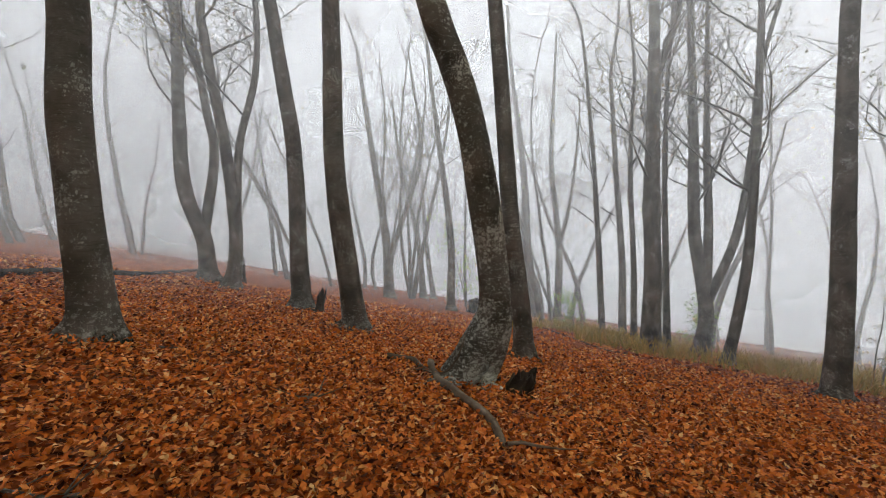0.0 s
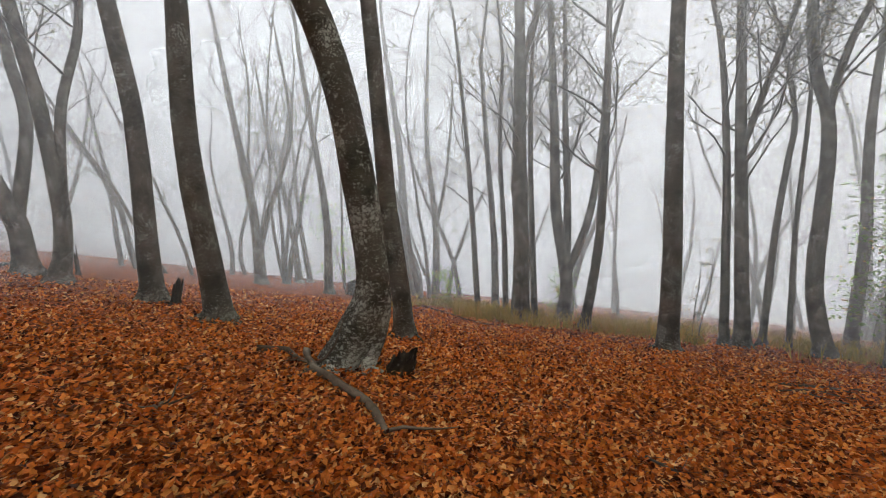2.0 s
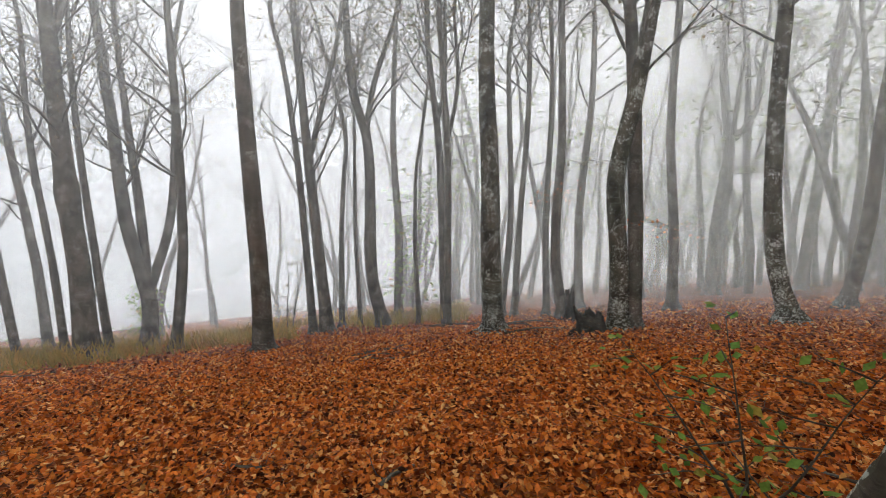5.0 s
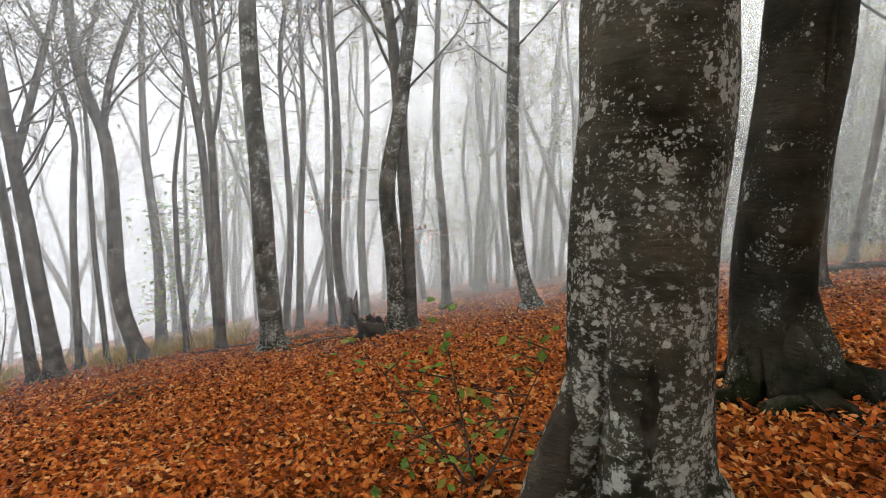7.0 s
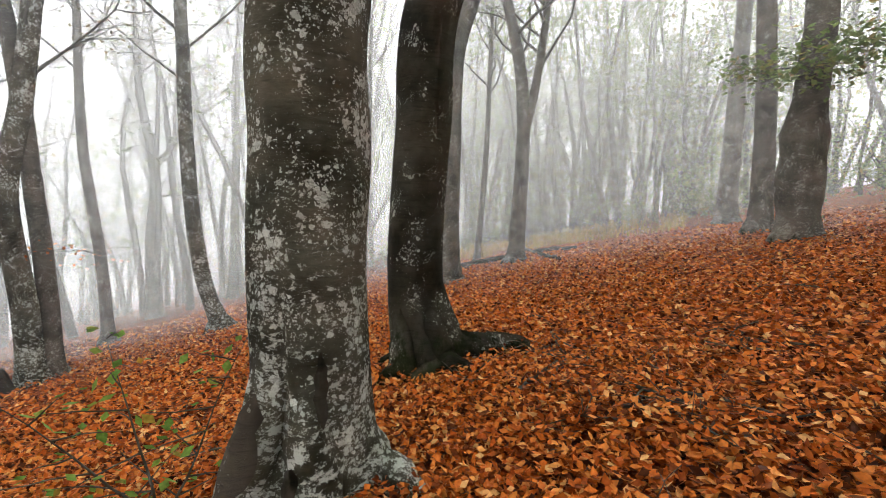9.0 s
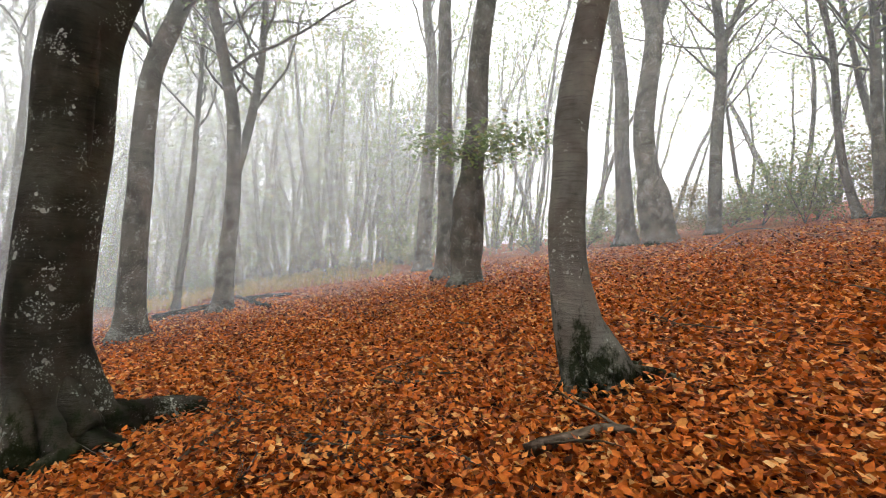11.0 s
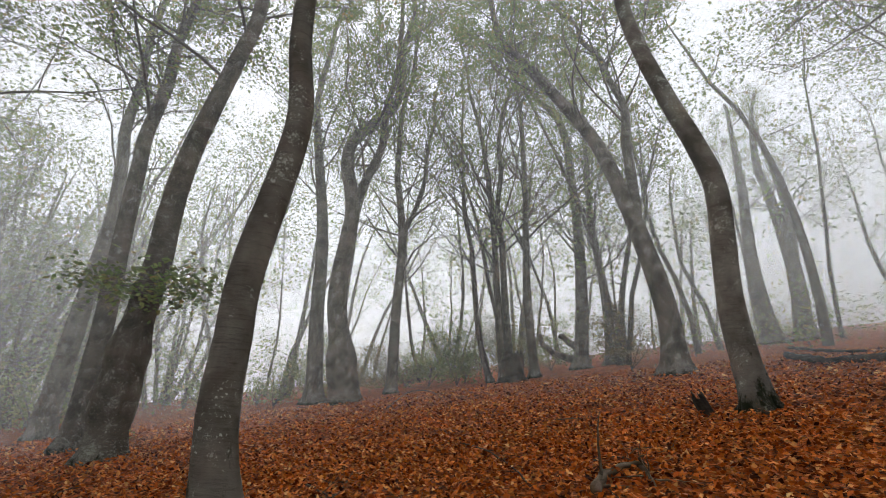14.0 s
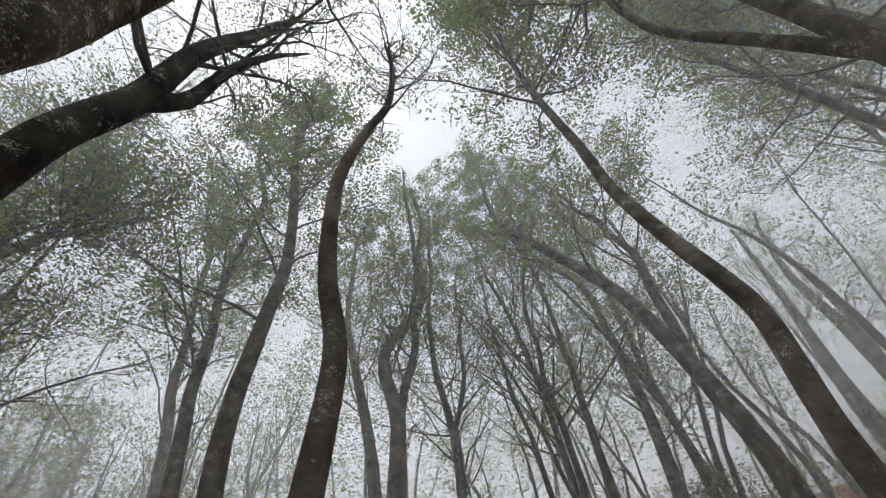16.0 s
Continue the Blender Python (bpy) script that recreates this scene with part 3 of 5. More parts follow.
beech(-3.10, 29.03, 0.330, [(1.02, -0.01, -0.00), (2.04, -0.01, -0.00), (3.05, -0.02, -0.00), (4.07, -0.06, -0.01), (5.19, -0.16, -0.02), (6.32, -0.29, -0.03), (7.44, -0.43, -0.05), (8.56, -0.57, -0.06), (9.66, -0.69, -0.08), (10.76, -0.81, -0.09), (11.86, -0.93, -0.10), (12.96, -1.04, -0.11), (14.06, -1.16, -0.13), (15.16, -1.28, -0.14)], [[(2.22, 0.29, 0.03), (6.10, 1.48, 0.16), (9.11, 2.33, 0.26), (13.40, 1.94, 0.21)]], top=17.0, sides=8, limbs=16, leaf=3, leaf_size=0.085, leaf_mat=RUSTY, bare=0.28, limb_scale=0.85, twigs=0.4, seed=14)
beech(-1.30, 39.79, 0.313, [(1.20, -0.07, -0.00), (2.41, -0.13, -0.00), (3.61, -0.19, -0.01), (4.82, -0.28, -0.01), (6.02, -0.42, -0.01), (7.02, -0.60, -0.02), (8.02, -0.82, -0.03), (9.03, -1.05, -0.04), (10.03, -1.27, -0.04), (11.03, -1.46, -0.05), (12.19, -1.61, -0.06), (13.34, -1.73, -0.06), (14.50, -1.82, -0.06), (15.66, -1.91, -0.07), (16.81, -2.01, -0.07)], top=17.0, sides=8, limbs=16, leaf=3, leaf_size=0.085, leaf_mat=RUSTY, bare=0.28, limb_scale=0.85, twigs=0.4, seed=15)
beech(0.63, 24.75, 0.237, [(1.19, 0.06, -0.00), (2.38, 0.11, -0.00), (3.57, 0.13, -0.00), (4.68, 0.07, -0.00), (5.79, -0.02, 0.00), (6.90, -0.14, 0.00), (8.02, -0.26, 0.01), (9.23, -0.38, 0.01), (10.45, -0.51, 0.01), (11.67, -0.63, 0.01), (12.73, -0.71, 0.02), (13.80, -0.79, 0.02)], top=17.0, sides=8, limbs=16, leaf=3, leaf_size=0.085, leaf_mat=RUSTY, bare=0.28, limb_scale=0.85, twigs=0.4, seed=16)
beech(-0.49, 43.51, 0.276, [(1.14, -0.11, -0.00), (2.28, -0.23, -0.00), (3.42, -0.35, -0.00), (4.56, -0.45, -0.01), (5.70, -0.54, -0.01), (6.84, -0.60, -0.01), (7.98, -0.64, -0.01), (9.12, -0.66, -0.01), (10.26, -0.68, -0.01), (11.40, -0.69, -0.01), (12.54, -0.72, -0.01)], top=17.0, sides=8, limbs=16, leaf=3, leaf_size=0.085, leaf_mat=RUSTY, bare=0.28, limb_scale=0.85, twigs=0.4, seed=17)
beech(8.82, 34.17, 0.311, [(1.12, 0.04, -0.01), (2.24, 0.09, -0.02), (3.36, 0.13, -0.03), (4.49, 0.16, -0.04), (5.61, 0.15, -0.04), (6.76, 0.08, -0.02), (7.92, -0.03, 0.01), (9.08, -0.15, 0.04), (10.23, -0.26, 0.07), (11.39, -0.32, 0.08), (12.42, -0.33, 0.09), (13.44, -0.31, 0.08), (14.47, -0.27, 0.07), (15.49, -0.22, 0.06), (16.52, -0.16, 0.04), (17.55, -0.11, 0.03), (18.60, -0.06, 0.02), (19.66, -0.00, 0.00), (20.71, 0.05, -0.01)], [[(5.61, 0.15, -0.04), (9.08, 0.95, -0.25), (14.83, 1.55, -0.40)]], top=17.0, sides=8, limbs=16, leaf=3, leaf_size=0.085, leaf_mat=RUSTY, bare=0.28, limb_scale=0.85, twigs=0.4, seed=18)
beech(7.05, 19.68, 0.149, [(1.25, -0.05, 0.02), (2.50, -0.10, 0.04), (3.76, -0.15, 0.06), (4.84, -0.21, 0.08), (5.92, -0.27, 0.10), (7.00, -0.33, 0.12), (8.08, -0.40, 0.14), (9.23, -0.49, 0.18), (10.37, -0.58, 0.21), (11.51, -0.67, 0.24)], top=17.0, sides=8, limbs=16, leaf=3, leaf_size=0.085, leaf_mat=RUSTY, bare=0.28, limb_scale=0.85, twigs=0.4, seed=19)
beech(8.67, 21.58, 0.193, [(1.20, -0.00, 0.00), (2.41, -0.01, 0.00), (3.61, -0.03, 0.01), (4.70, -0.09, 0.04), (5.78, -0.16, 0.07), (6.87, -0.25, 0.10), (7.95, -0.32, 0.13), (9.03, -0.38, 0.15), (10.11, -0.44, 0.18), (11.19, -0.49, 0.20), (12.27, -0.55, 0.22)], top=17.0, sides=8, limbs=16, leaf=3, leaf_size=0.085, leaf_mat=RUSTY, bare=0.28, limb_scale=0.85, twigs=0.4, seed=20)
beech(7.67, 17.94, 0.129, [(1.09, -0.01, 0.00), (2.17, -0.02, 0.01), (3.26, -0.04, 0.02), (4.47, -0.09, 0.04), (5.67, -0.15, 0.07), (6.88, -0.19, 0.08), (8.09, -0.17, 0.08), (9.29, -0.13, 0.06), (10.50, -0.09, 0.04)], top=17.0, sides=8, limbs=16, leaf=3, leaf_size=0.085, leaf_mat=RUSTY, bare=0.28, limb_scale=0.85, twigs=0.4, seed=21)
beech(12.63, 11.75, 0.156, [(0.97, -0.03, 0.03), (1.94, -0.05, 0.06), (2.92, -0.08, 0.09), (4.12, -0.12, 0.13), (5.33, -0.16, 0.18), (6.54, -0.22, 0.24), (7.56, -0.28, 0.31), (8.58, -0.35, 0.39), (9.61, -0.45, 0.49), (11.11, -0.63, 0.69)], top=17.0, sides=8, limbs=16, leaf=3, leaf_size=0.085, leaf_mat=RUSTY, bare=0.28, limb_scale=0.85, twigs=0.4, seed=22)
beech(12.79, 11.21, 0.233, [(0.97, -0.05, 0.05), (1.94, -0.09, 0.11), (2.91, -0.14, 0.16), (4.09, -0.19, 0.22), (5.27, -0.24, 0.29), (6.45, -0.30, 0.35), (7.78, -0.35, 0.41), (9.11, -0.40, 0.47), (10.02, -0.44, 0.51), (10.93, -0.47, 0.55)], [[(5.93, -0.26, 0.31), (8.74, 0.19, -0.22), (10.16, 0.42, -0.50)]], top=17.0, sides=8, limbs=16, leaf=3, leaf_size=0.085, leaf_mat=RUSTY, bare=0.28, limb_scale=0.85, twigs=0.4, seed=23)
beech(14.27, 11.79, 0.125, [(1.02, 0.02, -0.02), (2.04, 0.03, -0.04), (3.06, 0.05, -0.06), (4.08, 0.07, -0.09), (5.16, 0.12, -0.14), (6.24, 0.17, -0.21), (7.32, 0.22, -0.27)], top=17.0, sides=8, limbs=16, leaf=3, leaf_size=0.1, leaf_mat=RUSTY, bare=0.42, limb_scale=0.85, twigs=0.4, seed=24)
beech(14.69, 11.19, 0.095, [(1.02, -0.02, 0.03), (2.04, -0.04, 0.05), (3.06, -0.06, 0.08), (4.07, -0.07, 0.09), (5.02, -0.06, 0.08), (5.96, -0.05, 0.07), (6.90, -0.04, 0.05)], top=17.0, sides=8, limbs=16, leaf=3, leaf_size=0.1, leaf_mat=RUSTY, bare=0.42, limb_scale=0.85, twigs=0.4, seed=25)
beech(14.23, 9.76, 0.252, [(0.85, -0.11, 0.17), (1.71, -0.21, 0.31), (2.73, -0.25, 0.37), (3.74, -0.24, 0.36), (4.76, -0.23, 0.35), (5.89, -0.23, 0.35), (7.01, -0.29, 0.43), (8.23, -0.49, 0.73), (9.58, -0.58, 0.87), (10.93, -0.61, 0.91)], [[(7.01, -0.29, 0.43), (8.75, -0.11, 0.16), (10.85, 0.30, -0.45)]], top=17.0, sides=8, limbs=16, leaf=3, leaf_size=0.1, leaf_mat=RUSTY, bare=0.42, limb_scale=0.85, twigs=0.4, seed=26)
beech(17.18, 11.03, 0.206, [(1.27, 0.02, -0.03), (2.53, 0.04, -0.06), (3.80, 0.04, -0.07), (5.02, 0.01, -0.02), (6.24, -0.03, 0.05), (7.47, -0.06, 0.09), (8.62, -0.06, 0.09), (9.77, -0.04, 0.06), (10.93, -0.01, 0.02), (11.76, 0.01, -0.02), (12.59, 0.04, -0.06)], top=17.0, sides=8, limbs=16, leaf=3, leaf_size=0.1, leaf_mat=RUSTY, bare=0.42, limb_scale=0.85, twigs=0.4, seed=27)
beech(14.42, 7.29, 0.158, [(1.32, -0.02, 0.04), (2.63, -0.04, 0.08), (3.61, -0.05, 0.11), (4.59, -0.07, 0.14), (5.57, -0.09, 0.18), (6.54, -0.12, 0.24), (7.80, -0.19, 0.39), (9.06, -0.25, 0.52), (10.03, -0.27, 0.56)], [[(6.85, -0.12, 0.25), (8.10, -0.02, 0.05), (10.00, -0.02, 0.05)]], top=17.0, sides=8, limbs=16, leaf=3, leaf_size=0.1, leaf_mat=RUSTY, bare=0.42, limb_scale=0.85, twigs=0.4, seed=28)
beech(14.27, 8.26, 0.082, [(0.99, -0.03, 0.05), (1.98, -0.05, 0.09), (2.96, -0.07, 0.12), (4.19, -0.06, 0.10), (5.42, -0.04, 0.07)], top=17.0, sides=8, limbs=16, leaf=3, leaf_size=0.1, leaf_mat=RUSTY, bare=0.42, limb_scale=0.85, twigs=0.4, seed=29)
beech(10.88, 4.14, 0.266, [(1.96, -0.04, 0.10), (3.85, -0.05, 0.15), (5.71, -0.09, 0.25), (7.61, -0.10, 0.28)], top=17.0, sides=14, limbs=18, leaf=3, leaf_size=0.085, leaf_mat=RUSTY, bare=0.5, roots=5, flare=0.3, twigs=0.4, mat=BARK_LICHEN, seed=30)
beech(10.54, 1.19, 0.206, [(1.40, -0.01, 0.04), (3.22, -0.03, 0.21), (4.79, 0.01, -0.05), (6.39, 0.03, -0.24), (6.87, 0.04, -0.28)], top=17.0, sides=14, limbs=18, leaf=3, leaf_size=0.085, leaf_mat=RUSTY, bare=0.3, roots=5, flare=0.3, twigs=0.4, mat=BARK_LICHEN, sprays=((2.9, -0.5, 1.6, 45, 0.06, ORANGE), (2.4, -0.9, -1.2, 40, 0.06, ORANGE), (3.6, -0.8, 0.8, 35, 0.06, RUSTY)), label="crooked lichened beech with a few orange leaves low down", seed=31)
beech(10.69, 0.91, 0.172, [(1.72, -0.00, 0.04), (3.43, -0.01, 0.15), (5.13, -0.03, 0.28), (6.89, -0.05, 0.50)], top=17.0, sides=14, limbs=18, leaf=3, leaf_size=0.085, leaf_mat=RUSTY, bare=0.3, roots=5, flare=0.3, twigs=0.4, seed=32)
beech(11.59, -2.02, 0.183, [(1.12, 0.06, 0.35), (2.58, 0.10, 0.55), (4.39, 0.11, 0.65), (6.11, 0.12, 0.67), (6.87, 0.12, 0.70)], top=17.0, sides=14, limbs=18, leaf=3, leaf_size=0.085, leaf_mat=RUSTY, bare=0.3, roots=5, flare=0.9, twigs=0.4, mat=BARK_LICHEN, label="beech with a strongly bent mossy foot", seed=33)
beech(13.13, 6.57, 0.127, [(1.30, 0.00, -0.01), (2.61, 0.00, -0.01), (3.66, 0.00, -0.01), (4.71, 0.00, -0.00), (5.76, -0.01, 0.02), (7.10, -0.05, 0.09), (8.44, -0.09, 0.18), (9.75, -0.13, 0.24)], [[(5.91, 0.01, -0.02), (7.49, 0.13, -0.25), (9.76, 0.08, -0.15)]], top=17.0, sides=14, limbs=18, leaf=3, leaf_size=0.1, leaf_mat=RUSTY, bare=0.42, twigs=0.4, seed=34)
beech(15.65, 4.02, 0.123, [(1.07, -0.01, 0.05), (2.14, -0.03, 0.10), (3.22, -0.04, 0.13), (4.38, -0.03, 0.12), (5.54, -0.03, 0.09), (6.70, -0.02, 0.08), (7.90, -0.03, 0.11), (9.09, -0.04, 0.16), (10.28, -0.06, 0.22)], top=17.0, sides=8, limbs=18, leaf=3, leaf_size=0.1, leaf_mat=RUSTY, bare=0.42, twigs=0.4, seed=35)
beech(13.94, 3.06, 0.156, [(0.83, -0.04, 0.16), (1.65, -0.07, 0.29), (2.84, -0.08, 0.34), (4.03, -0.07, 0.30), (5.21, -0.06, 0.27), (6.37, -0.07, 0.30), (7.53, -0.08, 0.35), (9.13, -0.10, 0.43)], top=17.0, sides=14, limbs=18, leaf=3, leaf_size=0.1, leaf_mat=RUSTY, bare=0.42, twigs=0.4, seed=36)
beech(18.05, 3.39, 0.180, [(1.11, -0.01, 0.06), (2.23, -0.02, 0.12), (3.34, -0.03, 0.15), (4.33, -0.02, 0.13), (5.32, -0.01, 0.06), (6.32, 0.00, -0.01), (7.31, 0.02, -0.08), (8.31, 0.02, -0.10), (9.33, 0.02, -0.09), (10.36, 0.01, -0.05), (11.38, 0.00, -0.01)], top=17.0, sides=8, limbs=18, leaf=3, leaf_size=0.1, leaf_mat=RUSTY, bare=0.42, twigs=0.4, seed=37)
beech(16.05, 0.21, 0.172, [(1.17, -0.00, 0.04), (2.35, -0.00, 0.10), (3.31, -0.00, 0.19), (4.28, -0.01, 0.30), (5.25, -0.01, 0.39), (6.34, -0.01, 0.43), (7.43, -0.01, 0.43), (8.51, -0.01, 0.42), (9.60, -0.01, 0.41)], top=17.0, sides=8, limbs=18, leaf=3, leaf_size=0.1, leaf_mat=RUSTY, bare=0.42, twigs=0.4, seed=38)
beech(24.66, -1.33, 0.316, [(1.10, 0.00, 0.02), (2.19, 0.00, 0.04), (3.29, 0.00, 0.03), (4.33, -0.00, -0.04), (5.38, -0.01, -0.15), (6.43, -0.01, -0.18), (7.57, -0.00, -0.07), (8.70, 0.01, 0.13), (9.84, 0.01, 0.29), (10.85, 0.02, 0.35), (11.87, 0.02, 0.38), (12.89, 0.02, 0.40), (13.90, 0.02, 0.42)], [[(6.95, -0.01, -0.12), (7.96, -0.05, -0.94)]], top=17.0, sides=8, limbs=18, leaf=3, leaf_size=0.1, leaf_mat=RUSTY, bare=0.42, twigs=0.4, seed=39)
beech(26.48, -4.99, 0.278, [(1.10, -0.01, -0.04), (2.20, -0.01, -0.07), (3.31, -0.02, -0.11), (4.41, -0.03, -0.15), (5.52, -0.03, -0.18), (6.63, -0.04, -0.22), (7.74, -0.05, -0.25), (8.86, -0.05, -0.28), (9.97, -0.06, -0.31), (11.04, -0.06, -0.34), (12.12, -0.07, -0.36), (13.19, -0.07, -0.39), (14.27, -0.08, -0.41)], top=17.0, sides=8, limbs=18, leaf=3, leaf_size=0.1, leaf_mat=RUSTY, bare=0.42, twigs=0.4, seed=40)
beech(15.66, 5.18, 0.126, [(1.13, 0.01, -0.03), (2.27, 0.02, -0.07), (3.40, 0.04, -0.10), (4.59, 0.06, -0.16), (5.78, 0.08, -0.23), (6.96, 0.09, -0.27), (8.18, 0.09, -0.27), (9.40, 0.08, -0.24), (10.62, 0.07, -0.21)], top=17.0, sides=8, limbs=18, leaf=3, leaf_size=0.1, leaf_mat=RUSTY, bare=0.42, twigs=0.4, seed=41)
beech(15.77, 5.71, 0.128, [(1.16, 0.04, -0.09), (2.33, 0.07, -0.19), (3.49, 0.09, -0.24), (4.70, 0.09, -0.23), (5.91, 0.07, -0.18), (7.11, 0.05, -0.12)], top=17.0, sides=8, limbs=18, leaf=3, leaf_size=0.1, leaf_mat=RUSTY, bare=0.42, twigs=0.4, seed=42)
beech(15.41, -3.83, 0.176, [(1.07, -0.03, -0.10), (2.15, -0.05, -0.18), (3.35, -0.05, -0.18), (4.54, -0.04, -0.16), (5.56, -0.05, -0.18), (6.57, -0.05, -0.21), (7.59, -0.06, -0.25), (8.60, -0.07, -0.29)], top=17.0, sides=8, limbs=18, leaf=3, leaf_size=0.1, leaf_mat=RUSTY, bare=0.42, twigs=0.4, seed=46)
beech(2.34, -0.92, 0.282, [(0.64, 0.00, 0.01), (1.29, 0.01, 0.03), (1.79, 0.01, 0.02), (2.31, 0.01, 0.03), (3.24, -0.03, -0.08), (4.17, -0.12, -0.30), (5.10, -0.21, -0.53), (5.78, -0.26, -0.67), (7.33, -0.34, -0.88)], top=17.0, sides=48, limbs=18, leaf=4, leaf_size=0.062, leaf_mat=RUSTY, bare=0.5, twigs=0.5, mat=BARK_LICHEN, taper=2.0, flare=0.3, lobes=0.25, grooves=((128, 9, 0.4, 1.25), (196, 7, 0.12, 0.6)), feet=((98, 0.62, 0.14, 1.0), (160, 0.50, 0.135, 0.8), (226, 0.56, 0.13, 0.55), (290, 0.5, 0.14, 0.6), (15, 0.5, 0.14, 0.7)), scars_creases=((0.68, 168, 0.16, 0.028), (0.24, 146, 0.13, 0.03), (0.42, 108, 0.24, 0.045)), limb_scale=1.5, label="large old beech with grey crusty lichen and a dark scar", seed=47)
beech(3.68, -2.51, 0.251, [(0.62, 0.08, 0.12), (1.41, 0.09, 0.13), (2.20, 0.07, 0.09), (3.07, 0.05, 0.07), (4.19, -0.12, -0.17), (5.31, -0.30, -0.43), (5.92, -0.36, -0.51), (6.94, -0.47, -0.67), (8.20, -0.68, -0.98), (9.32, -0.79, -1.12), (10.44, -0.88, -1.25), (11.78, -1.09, -1.56), (13.13, -1.34, -1.91), (14.34, -1.53, -2.18), (15.55, -1.71, -2.45), (16.77, -1.90, -2.71)], [[(8.15, -0.70, -1.00), (9.10, -1.01, -1.44), (10.83, -1.22, -1.75), (12.81, -1.60, -2.28), (15.11, -2.19, -3.13)]], top=17.0, sides=36, limbs=18, leaf=4, leaf_size=0.062, leaf_mat=GREEN, bare=0.5, twigs=0.5, mat=BARK_MOSSY, taper=2.0, flare=0.42, lobes=0.3, grooves=((205, 8, 0.25, 0.8), (168, 8, 0.2, 0.7)), feet=((222, 0.85, 0.17, 1.0), (186, 0.56, 0.14, 0.7), (148, 0.5, 0.13, 0.6), (100, 0.55, 0.14, 0.7), (30, 0.5, 0.13, 0.6), (285, 0.6, 0.14, 0.7)), scars_creases=((2.6, 175, 0.5, 0.03),), limb_scale=1.5, label="dark-barked beech with a mossy foot and a long crack", seed=48)
beech(10.77, -10.37, 0.252, [(0.95, -0.01, -0.01), (1.90, -0.02, -0.02), (2.85, -0.04, -0.04), (3.79, -0.04, -0.04), (4.84, -0.01, -0.01), (5.89, 0.08, 0.08), (7.24, 0.29, 0.29)], [[(3.95, -0.06, -0.06), (5.40, -0.25, -0.26), (7.21, -0.40, -0.41)]], top=17.0, sides=14, limbs=24, leaf=9, leaf_size=0.105, bare=0.33, limb_scale=1.3, twigs=0.2, seed=49)
beech(9.43, -6.84, 0.271, [(1.42, 0.03, 0.04), (2.49, 0.03, 0.04), (3.56, 0.02, 0.03), (4.63, 0.02, 0.03), (5.70, -0.03, -0.04), (6.98, -0.23, -0.34), (7.58, -0.32, -0.47), (8.70, -0.48, -0.70), (9.82, -0.67, -0.99), (10.84, -0.99, -1.45), (11.86, -1.28, -1.88), (12.84, -1.39, -2.04), (13.83, -1.46, -2.14), (14.76, -1.57, -2.31), (15.69, -1.71, -2.50), (16.62, -1.84, -2.70)], [[(11.86, -1.28, -1.88), (13.45, -2.03, -2.97), (15.84, -3.01, -4.42)], [(11.07, -0.88, -1.30), (12.60, -0.87, -1.28), (14.44, -1.18, -1.73), (16.28, -1.50, -2.20)]], top=17.0, sides=14, limbs=24, leaf=9, leaf_size=0.105, bare=0.33, limb_scale=1.3, twigs=0.2, seed=50)
beech(16.54, -7.56, 0.140, [(1.06, -0.05, -0.11), (2.11, -0.09, -0.21), (3.17, -0.13, -0.30), (4.30, -0.15, -0.35), (5.43, -0.16, -0.37), (6.56, -0.16, -0.38), (7.64, -0.17, -0.38), (8.71, -0.17, -0.38), (9.79, -0.16, -0.38)], top=17.0, sides=8, limbs=24, leaf=3, leaf_size=0.1, bare=0.42, limb_scale=1.3, twigs=0.2, seed=51)
beech(23.04, -25.17, 0.219, [(1.13, 0.08, 0.07), (2.26, 0.16, 0.15), (3.38, 0.23, 0.22), (4.51, 0.27, 0.26), (5.73, 0.26, 0.25), (6.95, 0.22, 0.20), (8.17, 0.15, 0.14), (9.39, 0.10, 0.09)], top=17.0, sides=8, limbs=12, leaf=9, leaf_size=0.105, bare=0.33, limb_scale=1.3, twigs=0.2, seed=52)
beech(8.49, -18.79, 0.343, [(1.05, -0.01, -0.01), (2.10, -0.03, -0.01), (3.16, -0.04, -0.02), (4.21, -0.05, -0.02), (5.24, -0.06, -0.03), (6.26, -0.08, -0.04), (7.29, -0.08, -0.04), (8.32, -0.04, -0.02), (9.46, 0.07, 0.03), (10.61, 0.22, 0.10), (11.75, 0.37, 0.17)], top=23.0, sides=8, limbs=30, leaf=10, leaf_size=0.125, bare=0.38, limb_scale=1.2, twigs=0.2, seed=53)
beech(5.33, -13.67, 0.274, [(1.19, 0.02, 0.01), (2.38, 0.05, 0.02), (3.50, 0.10, 0.04), (4.63, 0.18, 0.07), (5.75, 0.24, 0.10), (6.68, 0.29, 0.12), (7.62, 0.34, 0.14), (8.55, 0.38, 0.16)], top=23.0, sides=14, limbs=30, leaf=10, leaf_size=0.125, bare=0.38, limb_scale=1.2, twigs=0.2, seed=54)
